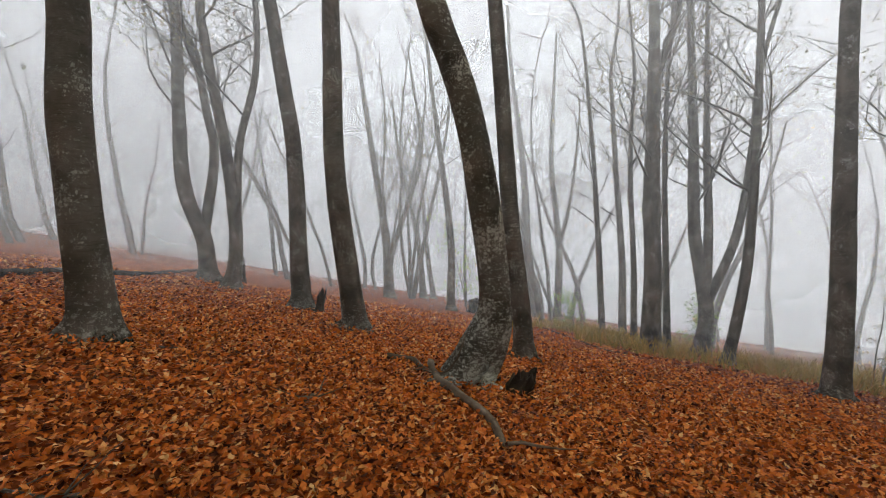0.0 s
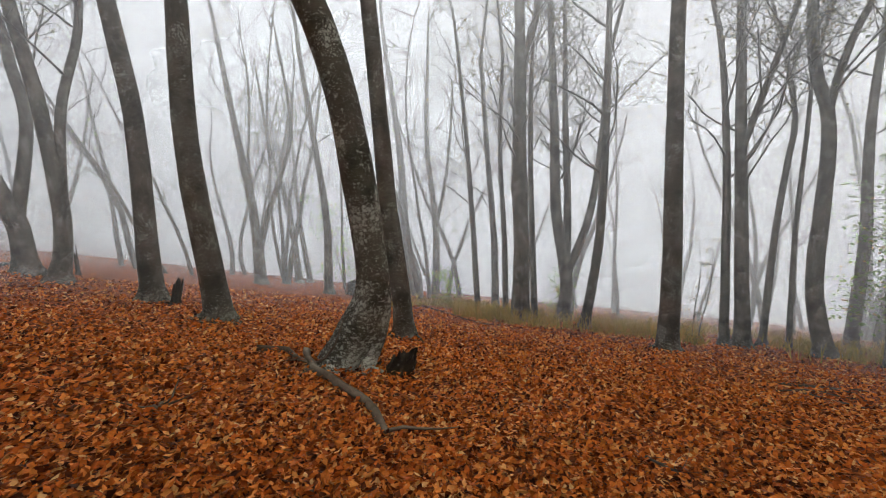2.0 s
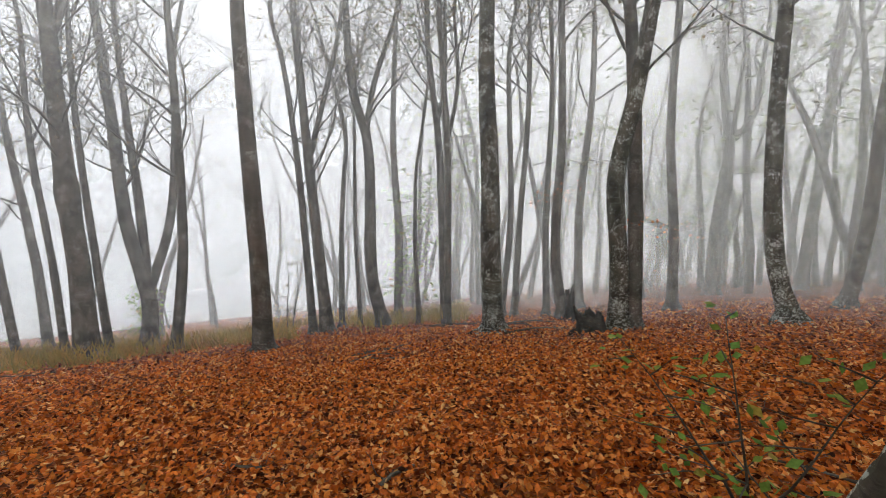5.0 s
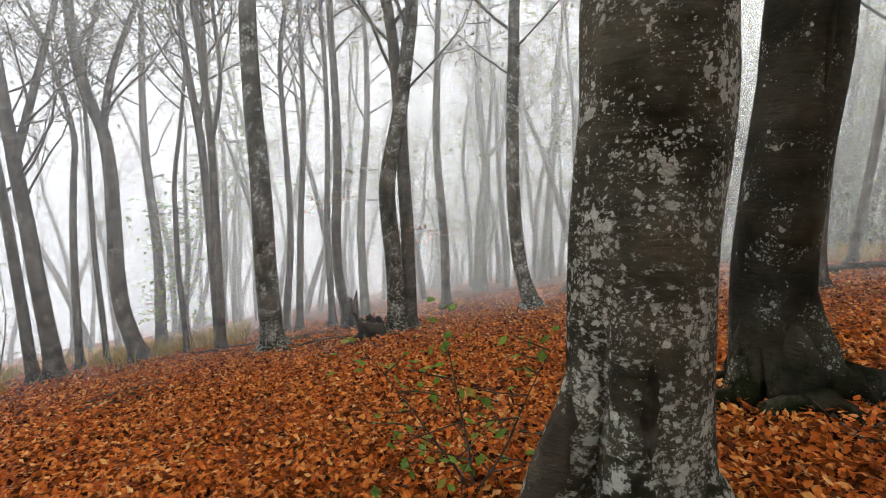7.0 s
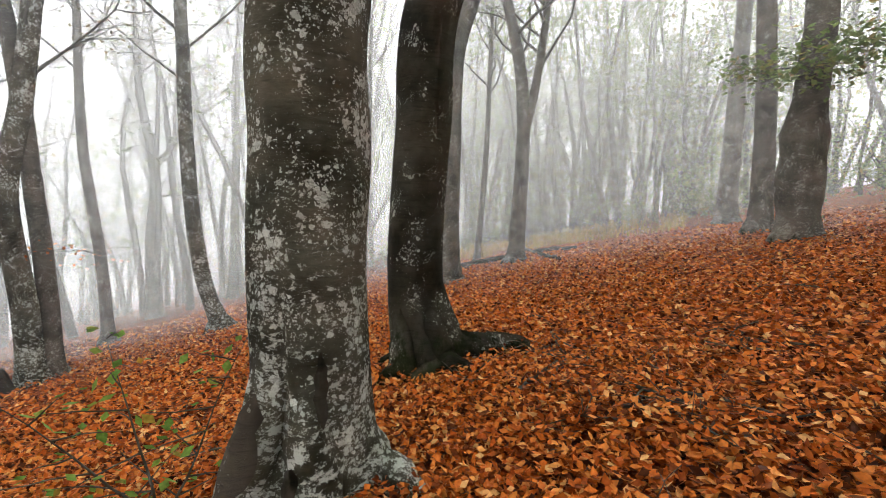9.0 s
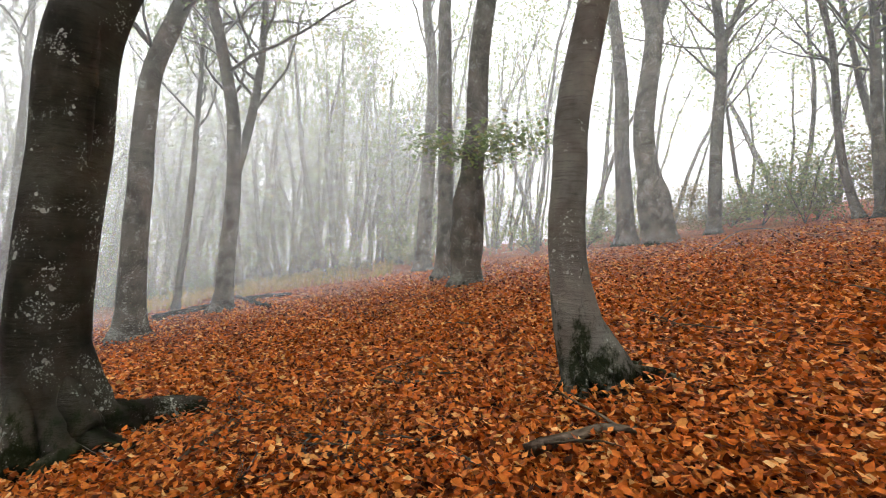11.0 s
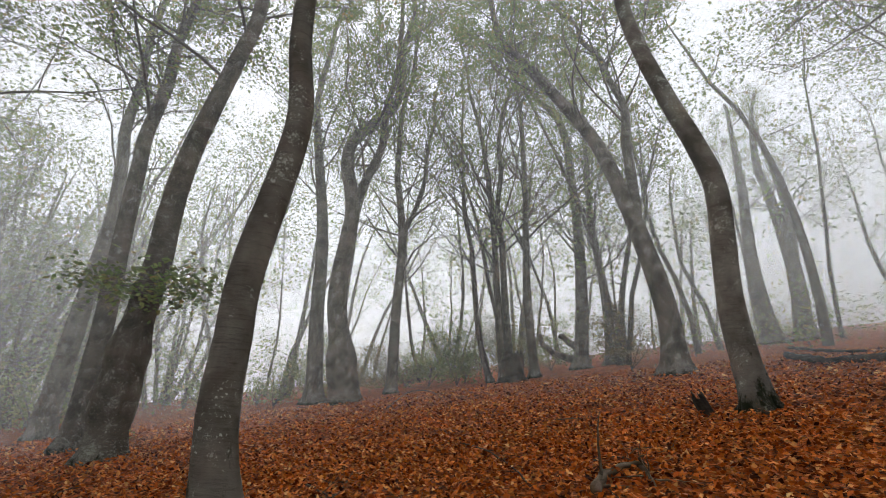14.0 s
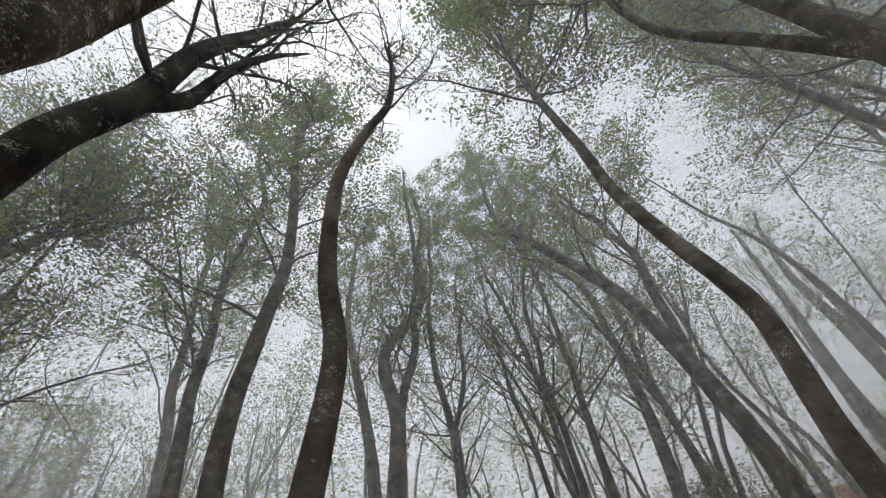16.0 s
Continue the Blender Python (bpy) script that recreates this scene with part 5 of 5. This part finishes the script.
def undergrowth():
    """Brushwood that closes the view under the trees along the ridge."""
    rng = random.Random(77)
    lv, lf, rv, rf = [], [], [], []
    for k in range(330):
        a, r = math.radians(rng.uniform(112, 275)), rng.uniform(25, 46)
        x, y = r * math.sin(a), r * math.cos(a)
        h = rng.uniform(1.2, 5.5) * (0.6 + 0.9 * noise.noise((x * 0.12, y * 0.12, 2)) ** 2 + 0.2)
        foot = Vector((x, y, lay(x, y)))
        for _ in range(3):
            st = wander(rng, foot, Vector((rng.gauss(0, 0.25), rng.gauss(0, 0.25), 1)), h, 4, 0.04, 0.25)
            tube(rv, rf, st, [0.014, 0.011, 0.008, 0.006, 0.003], 3)
            for q in (1, 2, 3, 4):
                leaves_at(lv, lf, st[q], rng, 15, 0.18, 0.2 + 0.15 * h)
    tagged(mesh_object("undergrowth", rv, rf, TWIG), "thin stems of brushwood under the misty trees", "undergrowth", kind="stuff")
    tagged(mesh_object("undergrowth_foliage", lv, lf, GREEN, smooth=False), "pale foliage of the brushwood in the mist", "foliage", kind="stuff")


undergrowth()


def dry_grass():
    """Tufts of dry grass along the brow of the slope."""
    rng = random.Random(31)
    verts, faces = [], []
    for a0, a1, r0, r1, n in ((8, 66, 15, 26, 11000), (126, 152, 20, 34, 4000)):
        for _ in range(n):
            a, r = math.radians(rng.uniform(a0, a1)), rng.uniform(r0, r1)
            x, y = r * math.sin(a), r * math.cos(a)
            if noise.noise((x * 0.35, y * 0.35, 5)) < -0.05:
                continue
            p, h = Vector((x, y, ground_z(x, y))), rng.uniform(0.25, 0.75)
            d = Vector((rng.gauss(0, 0.35), rng.gauss(0, 0.35), 1)).normalized() * h
            s = Vector((math.cos(a * 7 + r), math.sin(a * 7 + r), 0)) * 0.018
            i = len(verts)
            verts.extend((p - s, p + s, p + d * 0.6 + s * 0.7, p + d * 0.6 - s * 0.7, p + d + Vector((d.x, d.y, 0)) * 0.5))
            faces.extend(((i, i + 1, i + 2, i + 3), (i + 3, i + 2, i + 4)))
    tagged(mesh_object("dry_grass", verts, faces, STRAW, smooth=False), "yellowed dry grass along the brow of the slope", "grass", kind="stuff")


dry_grass()


# ---- dead wood ----
def fallen_wood(points, r, lift, kind, seed):
    """A dead branch or log that lies on the litter along a line of ground points."""
    rng = random.Random(seed + 400)
    line = []
    for i, (x, y) in enumerate(points):
        mid = math.sin(math.pi * i / (len(points) - 1))
        line.append(Vector((x, y, ground_z(x, y) + r * 0.7 + 0.05 + lift * mid)))
    path = smooth_path(line, 0.12 if r < 0.05 else 0.3)
    path = [p + Vector((rng.gauss(0, 0.25), rng.gauss(0, 0.25), rng.gauss(0, 0.2))) * r for p in path]
    verts, faces = [], []
    n = len(path)
    tube(verts, faces, path, [r * (1 - (0.25 if kind == "log" else 0.55) * i / n) for i in range(n)], 9 if r > 0.02 else 6,
         lambda i, a: 1 + 0.14 * math.cos(2 * a + i * 0.4) + 0.08 * math.cos(5 * a))
    start = len(verts) - n * (9 if r > 0.02 else 6)
    faces.append(tuple(range(start + (9 if r > 0.02 else 6) - 1, start - 1, -1)))
    if kind != "log":
        for _ in range(3 if kind == "large" else 5):
            i = rng.randrange(n // 4, n)
            d = Vector((rng.gauss(0, 1), rng.gauss(0, 1), abs(rng.gauss(0, 0.35))))
            tw = wander(rng, path[i], d, rng.uniform(4, 11) * r + 0.12, 4, -0.02, 0.2)
            tube(verts, faces, tw, [max(0.002, r * 0.35 * (1 - 0.2 * k)) for k in range(5)], 4)
    name = "fallen_log" if kind == "log" else "fallen_branch" if kind == "large" else "fallen_twig"
    words = {"log": "rotting mossy log lying on fallen leaves", "large": "bare grey dead branch lying on fallen leaves", "twig": "thin dark dead twig lying on fallen leaves"}
    return tagged(mesh_object(name, verts, faces, ROTTEN if kind == "log" else DEAD if r > 0.024 else TWIG), words[kind], name.split("_")[1], "dead wood on the forest floor")


fallen_wood([(-0.11, 6.23), (-0.02, 5.28), (0.24, 4.55), (0.39, 4.07), (0.47, 3.33)], 0.055, 0, "large", 0)
fallen_wood([(-0.70, 6.33), (-0.39, 6.39), (-0.21, 5.94), (-0.08, 5.68)], 0.04, 0, "large", 1)
fallen_wood([(-8.48, 9.09), (-9.08, 11.58), (-9.10, 14.33), (-11.84, 23.11)], 0.07, 0, "log", 2)
fallen_wood([(4.61, 20.32), (4.49, 15.02), (4.62, 12.90), (5.23, 12.59)], 0.03, 0, "large", 3)
fallen_wood([(-1.75, 1.73), (-1.90, 1.96), (-1.66, 1.94), (-1.55, 2.01)], 0.016, 0, "large", 4)
fallen_wood([(-2.98, 4.87), (-2.80, 4.96), (-2.60, 4.89)], 0.012, 0, "twig", 5)
fallen_wood([(0.31, -2.58), (0.15, -2.68), (-0.02, -2.81), (-0.19, -2.83)], 0.032, 0, "large", 6)
fallen_wood([(1.66, -3.85), (1.34, -3.90), (1.05, -3.97)], 0.008, 0, "twig", 7)
fallen_wood([(1.54, -2.71), (1.14, -2.74), (0.76, -2.64), (0.49, -2.45)], 0.009, 0, "twig", 8)
fallen_wood([(2.05, -2.34), (2.28, -2.65), (2.46, -3.00)], 0.009, 0, "twig", 9)
fallen_wood([(3.14, -3.56), (2.65, -3.26), (2.35, -3.12)], 0.009, 0, "twig", 10)
fallen_wood([(-0.23, -6.04), (-0.44, -5.38), (-0.58, -4.86)], 0.012, 0, "twig", 11)
fallen_wood([(-2.42, -3.96), (-2.80, -4.32), (-3.13, -4.34)], 0.045, 0, "large", 12)
fallen_wood([(-3.10, -4.30), (-2.85, -3.79)], 0.025, 0, "twig", 13)
fallen_wood([(-1.99, -3.95), (-2.19, -3.56), (-2.44, -3.27), (-2.66, -3.02)], 0.028, 0, "large", 14)
fallen_wood([(-2.07, -3.15), (-2.31, -2.97), (-2.58, -2.88)], 0.028, 0, "large", 15)
fallen_wood([(-2.16, -6.95), (-2.32, -6.27), (-2.26, -5.21), (-2.11, -4.45)], 0.012, 0, "twig", 16)
fallen_wood([(-1.94, -14.04), (-2.89, -16.10), (-3.29, -14.61), (-3.32, -12.41)], 0.015, 0.3, "twig", 17)
fallen_wood([(-2.54, -2.48), (-2.68, -2.41), (-2.79, -2.36)], 0.03, 0, "large", 18)
fallen_wood([(12.47, -9.49), (12.27, -10.36), (11.40, -10.65)], 0.1, 0, "log", 19)
fallen_wood([(14.46, -14.43), (9.93, -10.83), (8.29, -9.56)], 0.06, 0, "log", 20)
fallen_wood([(12.42, -12.87), (11.48, -12.96), (10.33, -12.66)], 0.07, 0, "log", 21)
fallen_wood([(11.91, 4.57), (11.86, 3.65), (12.50, 2.95)], 0.02, 0.1, "large", 22)
fallen_wood([(10.10, 3.58), (10.54, 2.96), (10.93, 2.17)], 0.025, 0.05, "large", 23)
fallen_wood([(12.47, 4.23), (10.43, 3.12), (9.73, 2.60)], 0.018, 0.15, "twig", 24)
fallen_wood([(12.76, 7.02), (12.89, 6.00), (12.68, 4.88)], 0.03, 0, "large", 25)
fallen_wood([(6.36, 5.08), (7.12, 5.16), (7.20, 4.74), (7.34, 4.55)], 0.012, 0, "twig", 26)
fallen_wood([(6.72, 4.97), (6.83, 4.59), (6.83, 4.26)], 0.012, 0, "twig", 27)
fallen_wood([(1.68, -3.91), (1.44, -3.93), (1.18, -3.95)], 0.008, 0, "twig", 28)
fallen_wood([(-0.28, -5.58), (-0.50, -5.28), (-0.72, -6.28)], 0.009, 0, "twig", 29)
fallen_wood([(-14.24, -12.37), (-12.49, -9.77), (-12.69, -8.48), (-12.79, -8.04)], 0.10, 0, "log", 30)
fallen_wood([(-18.61, -15.94), (-14.63, -11.18), (-15.16, -10.69)], 0.06, 0.1, "log", 31)
fallen_wood([(1.76, -3.66), (1.55, -3.64), (1.40, -3.70)], 0.012, 0, "twig", 32)
fallen_wood([(3.17, -2.43), (2.88, -2.31), (2.71, -2.27)], 0.012, 0, "twig", 33)
fallen_wood([(2.28, -2.29), (2.40, -2.63), (2.49, -2.91)], 0.014, 0, "twig", 34)
fallen_wood([(3.04, -3.47), (2.63, -3.13), (2.45, -3.01)], 0.009, 0, "twig", 35)
fallen_wood([(2.28, 1.63), (2.51, 1.64), (2.67, 1.59)], 0.016, 0, "large", 36)
fallen_wood([(7.01, 5.59), (7.52, 5.32), (7.81, 4.88)], 0.012, 0, "twig", 37)
fallen_wood([(7.00, 5.48), (7.57, 5.29), (8.44, 5.20)], 0.02, 0, "large", 38)
fallen_wood([(2.28, 2.97), (2.28, 2.77), (2.31, 2.59)], 0.012, 0, "twig", 39)
fallen_wood([(-1.11, 3.73), (-1.08, 3.80), (-1.05, 3.91)], 0.03, 0, "large", 40)
fallen_wood([(1.54, -2.37), (1.35, -2.43), (1.11, -2.36), (0.87, -2.23)], 0.01, 0, "twig", 41)
fallen_wood([(1.70, -2.66), (1.46, -2.61), (1.29, -2.59)], 0.012, 0, "twig", 42)
fallen_wood([(-2.98, -4.92), (-3.22, -4.89), (-3.18, -4.36)], 0.01, 0, "twig", 43)

# thin twigs strewn over the leaves uphill
strewn = random.Random(88)
for k in range(46):
    a, r = math.radians(strewn.uniform(95, 240)), strewn.uniform(1.9, 8.5)
    x, y, turn, ln = r * math.sin(a), r * math.cos(a), strewn.uniform(0, 6.28), strewn.uniform(0.14, 0.42)
    bend = turn + strewn.uniform(-0.7, 0.7)
    fallen_wood([(x, y), (x + ln * math.cos(turn), y + ln * math.sin(turn)), (x + ln * (math.cos(turn) + math.cos(bend)), y + ln * (math.sin(turn) + math.sin(bend)))], strewn.uniform(0.004, 0.009), 0.02, "twig", 100 + k)


def stump(x, y, r, h, seed, label, ragged=0.5, lean=(0, 0)):
    """A hollow, splintered stump with root toes."""
    rng = random.Random(seed)
    seg = 40
    tops = []
    for k in range(seg):
        a = 2 * math.pi * k / seg
        jag = 0.5 + 0.5 * noise.noise((math.cos(a) * 1.1 + seed, math.sin(a) * 1.1, seed * 2.0)) + 0.45 * noise.noise((math.cos(a) * 4.5, math.sin(a) * 4.5, seed * 1.7))
        tops.append(h * (1 - ragged * min(1.0, max(0.0, 1 - jag)) ** 0.8 + rng.uniform(-0.04, 0.04)))
    verts, faces, z0 = [], [], ground_z(x, y)
    rows = ((-0.1, 1.5), (0.06, 1.25), (0.18, 1.12), (0.3, 1.05), (0.48, 1.02), (0.65, 1.0), (0.83, 0.97), (1.0, 0.92), (1.0, 0.78), (0.7, 0.66), (0.3, 0.55))
    for j, (f, w) in enumerate(rows):
        for k in range(seg):
            a = 2 * math.pi * k / seg
            toe = 1 + (0.3 * math.cos(5 * a + seed) if j < 2 else 0.05 * math.cos(7 * a + seed + j)) + 0.22 * noise.noise((math.cos(a) * 2.5 + seed, math.sin(a) * 2.5, f * 1.6))
            z = tops[k] * f if f > 0 else f
            rr = r * w * toe
            verts.append((x + rr * math.cos(a) + lean[0] * max(z, 0), y + rr * math.sin(a) + lean[1] * max(z, 0), z0 + z))
    for j in range(len(rows) - 1):
        for k in range(seg):
            i = (k + 1) % seg
            faces.append((j * seg + k, j * seg + i, (j + 1) * seg + i, (j + 1) * seg + k))
    faces.append(tuple(range((len(rows) - 1) * seg, len(rows) * seg)))
    return tagged(mesh_object("tree_stump", verts, faces, ROTTEN), label, "stump")


stump(0.92, 5.42, 0.16, 0.42, 2, "dark splintered stump beside a leaning beech", 0.75, (0.3, -0.1))
stump(10.25, 1.62, 0.30, 0.66, 3, "hollow rotten stump against a lichened beech", 0.6, (-0.2, 0.3))
stump(13.22, 2.73, 0.13, 1.3, 4, "broken splintered snag among misty stems", 0.6, (0.0, 0.05))
stump(-3.0, 11.6, 0.10, 0.75, 5, "short broken snag beside a beech", 0.5, (0.2, 0.1))
stump(-8.03, -19.9, 0.42, 1.5, 6, "hollow cup-shaped stump on the ridge", 0.35)
stump(-5.55, -6.2, 0.09, 0.45, 7, "pointed dead stub at the foot of a beech", 0.7, (0.3, -0.25))
stump(-8.5, 20.47, 0.07, 1.2, 8, "thin broken snag on the slope", 0.5)
stump(2.0, 25.5, 0.35, 0.9, 9, "mossy rounded stump in the mist", 0.2)


def stone(x, y, r, seed):
    """A small weathered stone, half sunk."""
    bm = bmesh.new()
    bmesh.ops.create_icosphere(bm, subdivisions=3, radius=r)
    for v in bm.verts:
        k = 1 + 0.45 * noise.noise(v.co * (1.6 / r) + Vector((seed, 0, 0))) + 0.15 * noise.noise(v.co * (5 / r))
        v.co = Vector((v.co.x * k, v.co.y * k * 0.8, v.co.z * k * 1.1))
    me = bpy.data.meshes.new("stone")
    bm.to_mesh(me)
    bm.free()
    me.materials.append(STONE)
    ob = new("stone", me)
    ob.location = (x, y, ground_z(x, y) + r * 0.7)
    return tagged(ob, "pale grey stone wedged at a mossy root", "stone")


stone(3.40, -2.80, 0.075, 4)


# ---- fallen leaves ----
def litter():
    """Loose beech leaves, each folded along its midrib, thinning out away from the clearing."""
    rs = np.random.RandomState(7)
    spots = []
    for r0, r1, per in ((1.15, 2.8, 2400), (2.8, 4.2, 1750), (4.2, 8.0, 700), (8.0, 13.0, 200), (13.0, 20.0, 42)):
        n = int(math.pi * (r1 * r1 - r0 * r0) * per)
        r, a = np.sqrt(rs.uniform(r0 * r0, r1 * r1, n)), rs.uniform(0, 2 * math.pi, n)
        spots.append(np.stack([r * np.sin(a), r * np.cos(a), rs.uniform(0.035, 0.066, n) * (1 + 0.2 * (r0 > 3.5) + 0.3 * (r0 > 7) + 0.5 * (r0 > 12))], 1))
    p = np.concatenate(spots)
    n = len(p)
    z = np.array([ground_z(x, y) for x, y in p[:, :2]]) + 0.085 * rs.uniform(0, 1, n) ** 1.4 + 0.003
    yaw, tilt, turn = rs.uniform(0, 2 * math.pi, n), rs.normal(0, 0.46, n), rs.normal(0, 0.5, n)
    fold = rs.uniform(-0.25, 0.35, n)
    size = p[:, 2]
    shape = np.array([(-0.5, 0, 0), (-0.05, 0.31, 0), (0.5, 0, 0), (-0.05, -0.31, 0), (0, 0, -1)])
    v = np.zeros((n, 5, 3))
    v[:, :, 0] = shape[:, 0] * size[:, None]
    v[:, :, 1] = shape[:, 1] * size[:, None]
    v[:, 4, 2] = -fold * size * 0.5
    v[:, 1, 2] = v[:, 3, 2] = fold * size * 0.35
    v[:, 2, 2] = rs.uniform(-0.1, 0.35, n) * size
    ct, st = np.cos(tilt)[:, None], np.sin(tilt)[:, None]
    X, Y, Z = v[:, :, 0] * ct + v[:, :, 2] * st, v[:, :, 1], -v[:, :, 0] * st + v[:, :, 2] * ct
    ct, st = np.cos(turn)[:, None], np.sin(turn)[:, None]
    Y, Z = Y * ct - Z * st, Y * st + Z * ct
    c, s = np.cos(yaw)[:, None], np.sin(yaw)[:, None]
    v = np.stack([X * c - Y * s + p[:, :1], X * s + Y * c + p[:, 1:2], Z + z[:, None] + 0.01], 2).reshape(-1, 3)
    tri = np.array([(0, 4, 1), (1, 4, 2), (2, 4, 3), (3, 4, 0)])
    near = np.hypot(p[:, 0], p[:, 1]) < 3.0
    at = np.arange(n) * 5
    # leaves farther off are two blades that meet at the midrib
    f = np.concatenate([(at[near][:, None, None] + tri).reshape(-1, 3), (at[~near][:, None, None] + np.array([(0, 2, 1), (0, 3, 2)])).reshape(-1, 3)])
    me = bpy.data.meshes.new("fallen_leaves")
    me.vertices.add(len(v))
    me.vertices.foreach_set("co", v.ravel())
    me.loops.add(len(f) * 3)
    me.loops.foreach_set("vertex_index", f.ravel())
    me.polygons.add(len(f))
    me.polygons.foreach_set("loop_start", np.arange(0, len(f) * 3, 3))
    me.update(calc_edges=True)
    me.materials.append(FALLEN)
    return tagged(new("fallen_leaves", me), "loose curled orange-brown beech leaves covering the slope", "leaves", kind="stuff")


LEAVES = litter()


# ---- mist ----
def mist(radius, density, seed):
    """One see-through shell that stands in for mist round the clearing, thinning out upwards."""
    seg, rows = 96, 12
    verts, faces, thick = [], [], []
    for j in range(rows + 1):
        rise = 0.5 * math.pi * 0.97 * j / rows
        for k in range(seg):
            a = 2 * math.pi * k / seg
            r = radius * (1 + 0.06 * noise.noise((math.sin(a) * 2 + seed, math.cos(a) * 2, rise)))
            x, y = r * math.sin(a) * math.cos(rise), r * math.cos(a) * math.cos(rise)
            foot = lay(r * math.sin(a), r * math.cos(a)) - 0.6
            verts.append((x, y, foot * math.cos(rise) + r * 0.95 * math.sin(rise)))
            wooded = 0.5 - 0.5 * math.cos(a - math.radians(10))
            open_side = max(0.0, 1 - 2.4 * wooded) * (1 - math.sin(rise))
            if radius > 55:
                thick.append(max(0.0, 1 - rise / 0.55) ** 2)
                continue
            thick.append((1 - (0.81 if radius > 20 else 0.7) * wooded ** 3) * (1 - 0.3 * math.sin(rise)) * (1 - (0.85 if radius < 20 else 0.6) * open_side))
    for i in range(rows):
        for k in range(seg):
            j = (k + 1) % seg
            faces.append((i * seg + k, i * seg + j, (i + 1) * seg + j, (i + 1) * seg + k))
    ob = mesh_object("mist_bank", verts, faces, mist_material("mist", density))
    ob.data.attributes.new("thickness", "FLOAT", "POINT").data.foreach_set("value", thick)
    return tagged(ob, "thin bank of pale drifting mist between the trees", "mist", kind="stuff")


for i, (r, density) in enumerate(((7.2, 0.012), (8.4, 0.02), (9.6, 0.03), (10.8, 0.045), (12.1, 0.065), (13.4, 0.085), (14.8, 0.095), (16.4, 0.10), (18.2, 0.11), (20.2, 0.115), (22.5, 0.12),
                                  (25.0, 0.125), (28.0, 0.13), (31.5, 0.14), (36.0, 0.16), (42.0, 0.2), (50.0, 0.35), (64.0, 0.6), (85.0, 0.85))):
    mist(r, density * (0.85 if r < 55 else 1.0), i * 3.7)


# ---- single leaves on top of the litter ----
def single_leaves():
    rng = random.Random(5)
    shapes = []
    for k in range(6):
        f, c, w = rng.uniform(-0.02, 0.03), rng.uniform(-0.004, 0.02), rng.uniform(0.022, 0.028)
        v = [(-0.045, 0, 0), (-0.025, w * 0.8, f * 0.6), (0.008, w, f), (0.03, w * 0.6, f * 0.6 + c * 0.4), (0.048, 0, c),
             (0.03, -w * 0.6, f * 0.5 + c * 0.4), (0.008, -w, f * 0.8), (-0.025, -w * 0.8, f * 0.5), (0.0, 0, 0), (0.025, 0, c * 0.3)]
        fs = [(0, 8, 1), (1, 8, 2), (2, 8, 9), (2, 9, 3), (3, 9, 4), (4, 9, 5), (5, 9, 6), (6, 9, 8), (6, 8, 7), (7, 8, 0)]
        me = bpy.data.meshes.new("leaf")
        me.from_pydata([(q[0] * 0.82, q[1] * 0.82, q[2] * 0.82) for q in v], [], fs)
        me.materials.append(SINGLE)
        shapes.append(me)
    for i in range(300):
        a, r = rng.uniform(0, 2 * math.pi), rng.uniform(2.0, 3.4)
        x, y = r * math.sin(a), r * math.cos(a)
        ob = new("leaf", rng.choice(shapes))
        ob.parent = LEAVES
        ob.matrix_basis = pose(x, y, ground_z(x, y) + 0.085, rng.gauss(0, 18), rng.gauss(0, 18), rng.uniform(0, 360))


single_leaves()
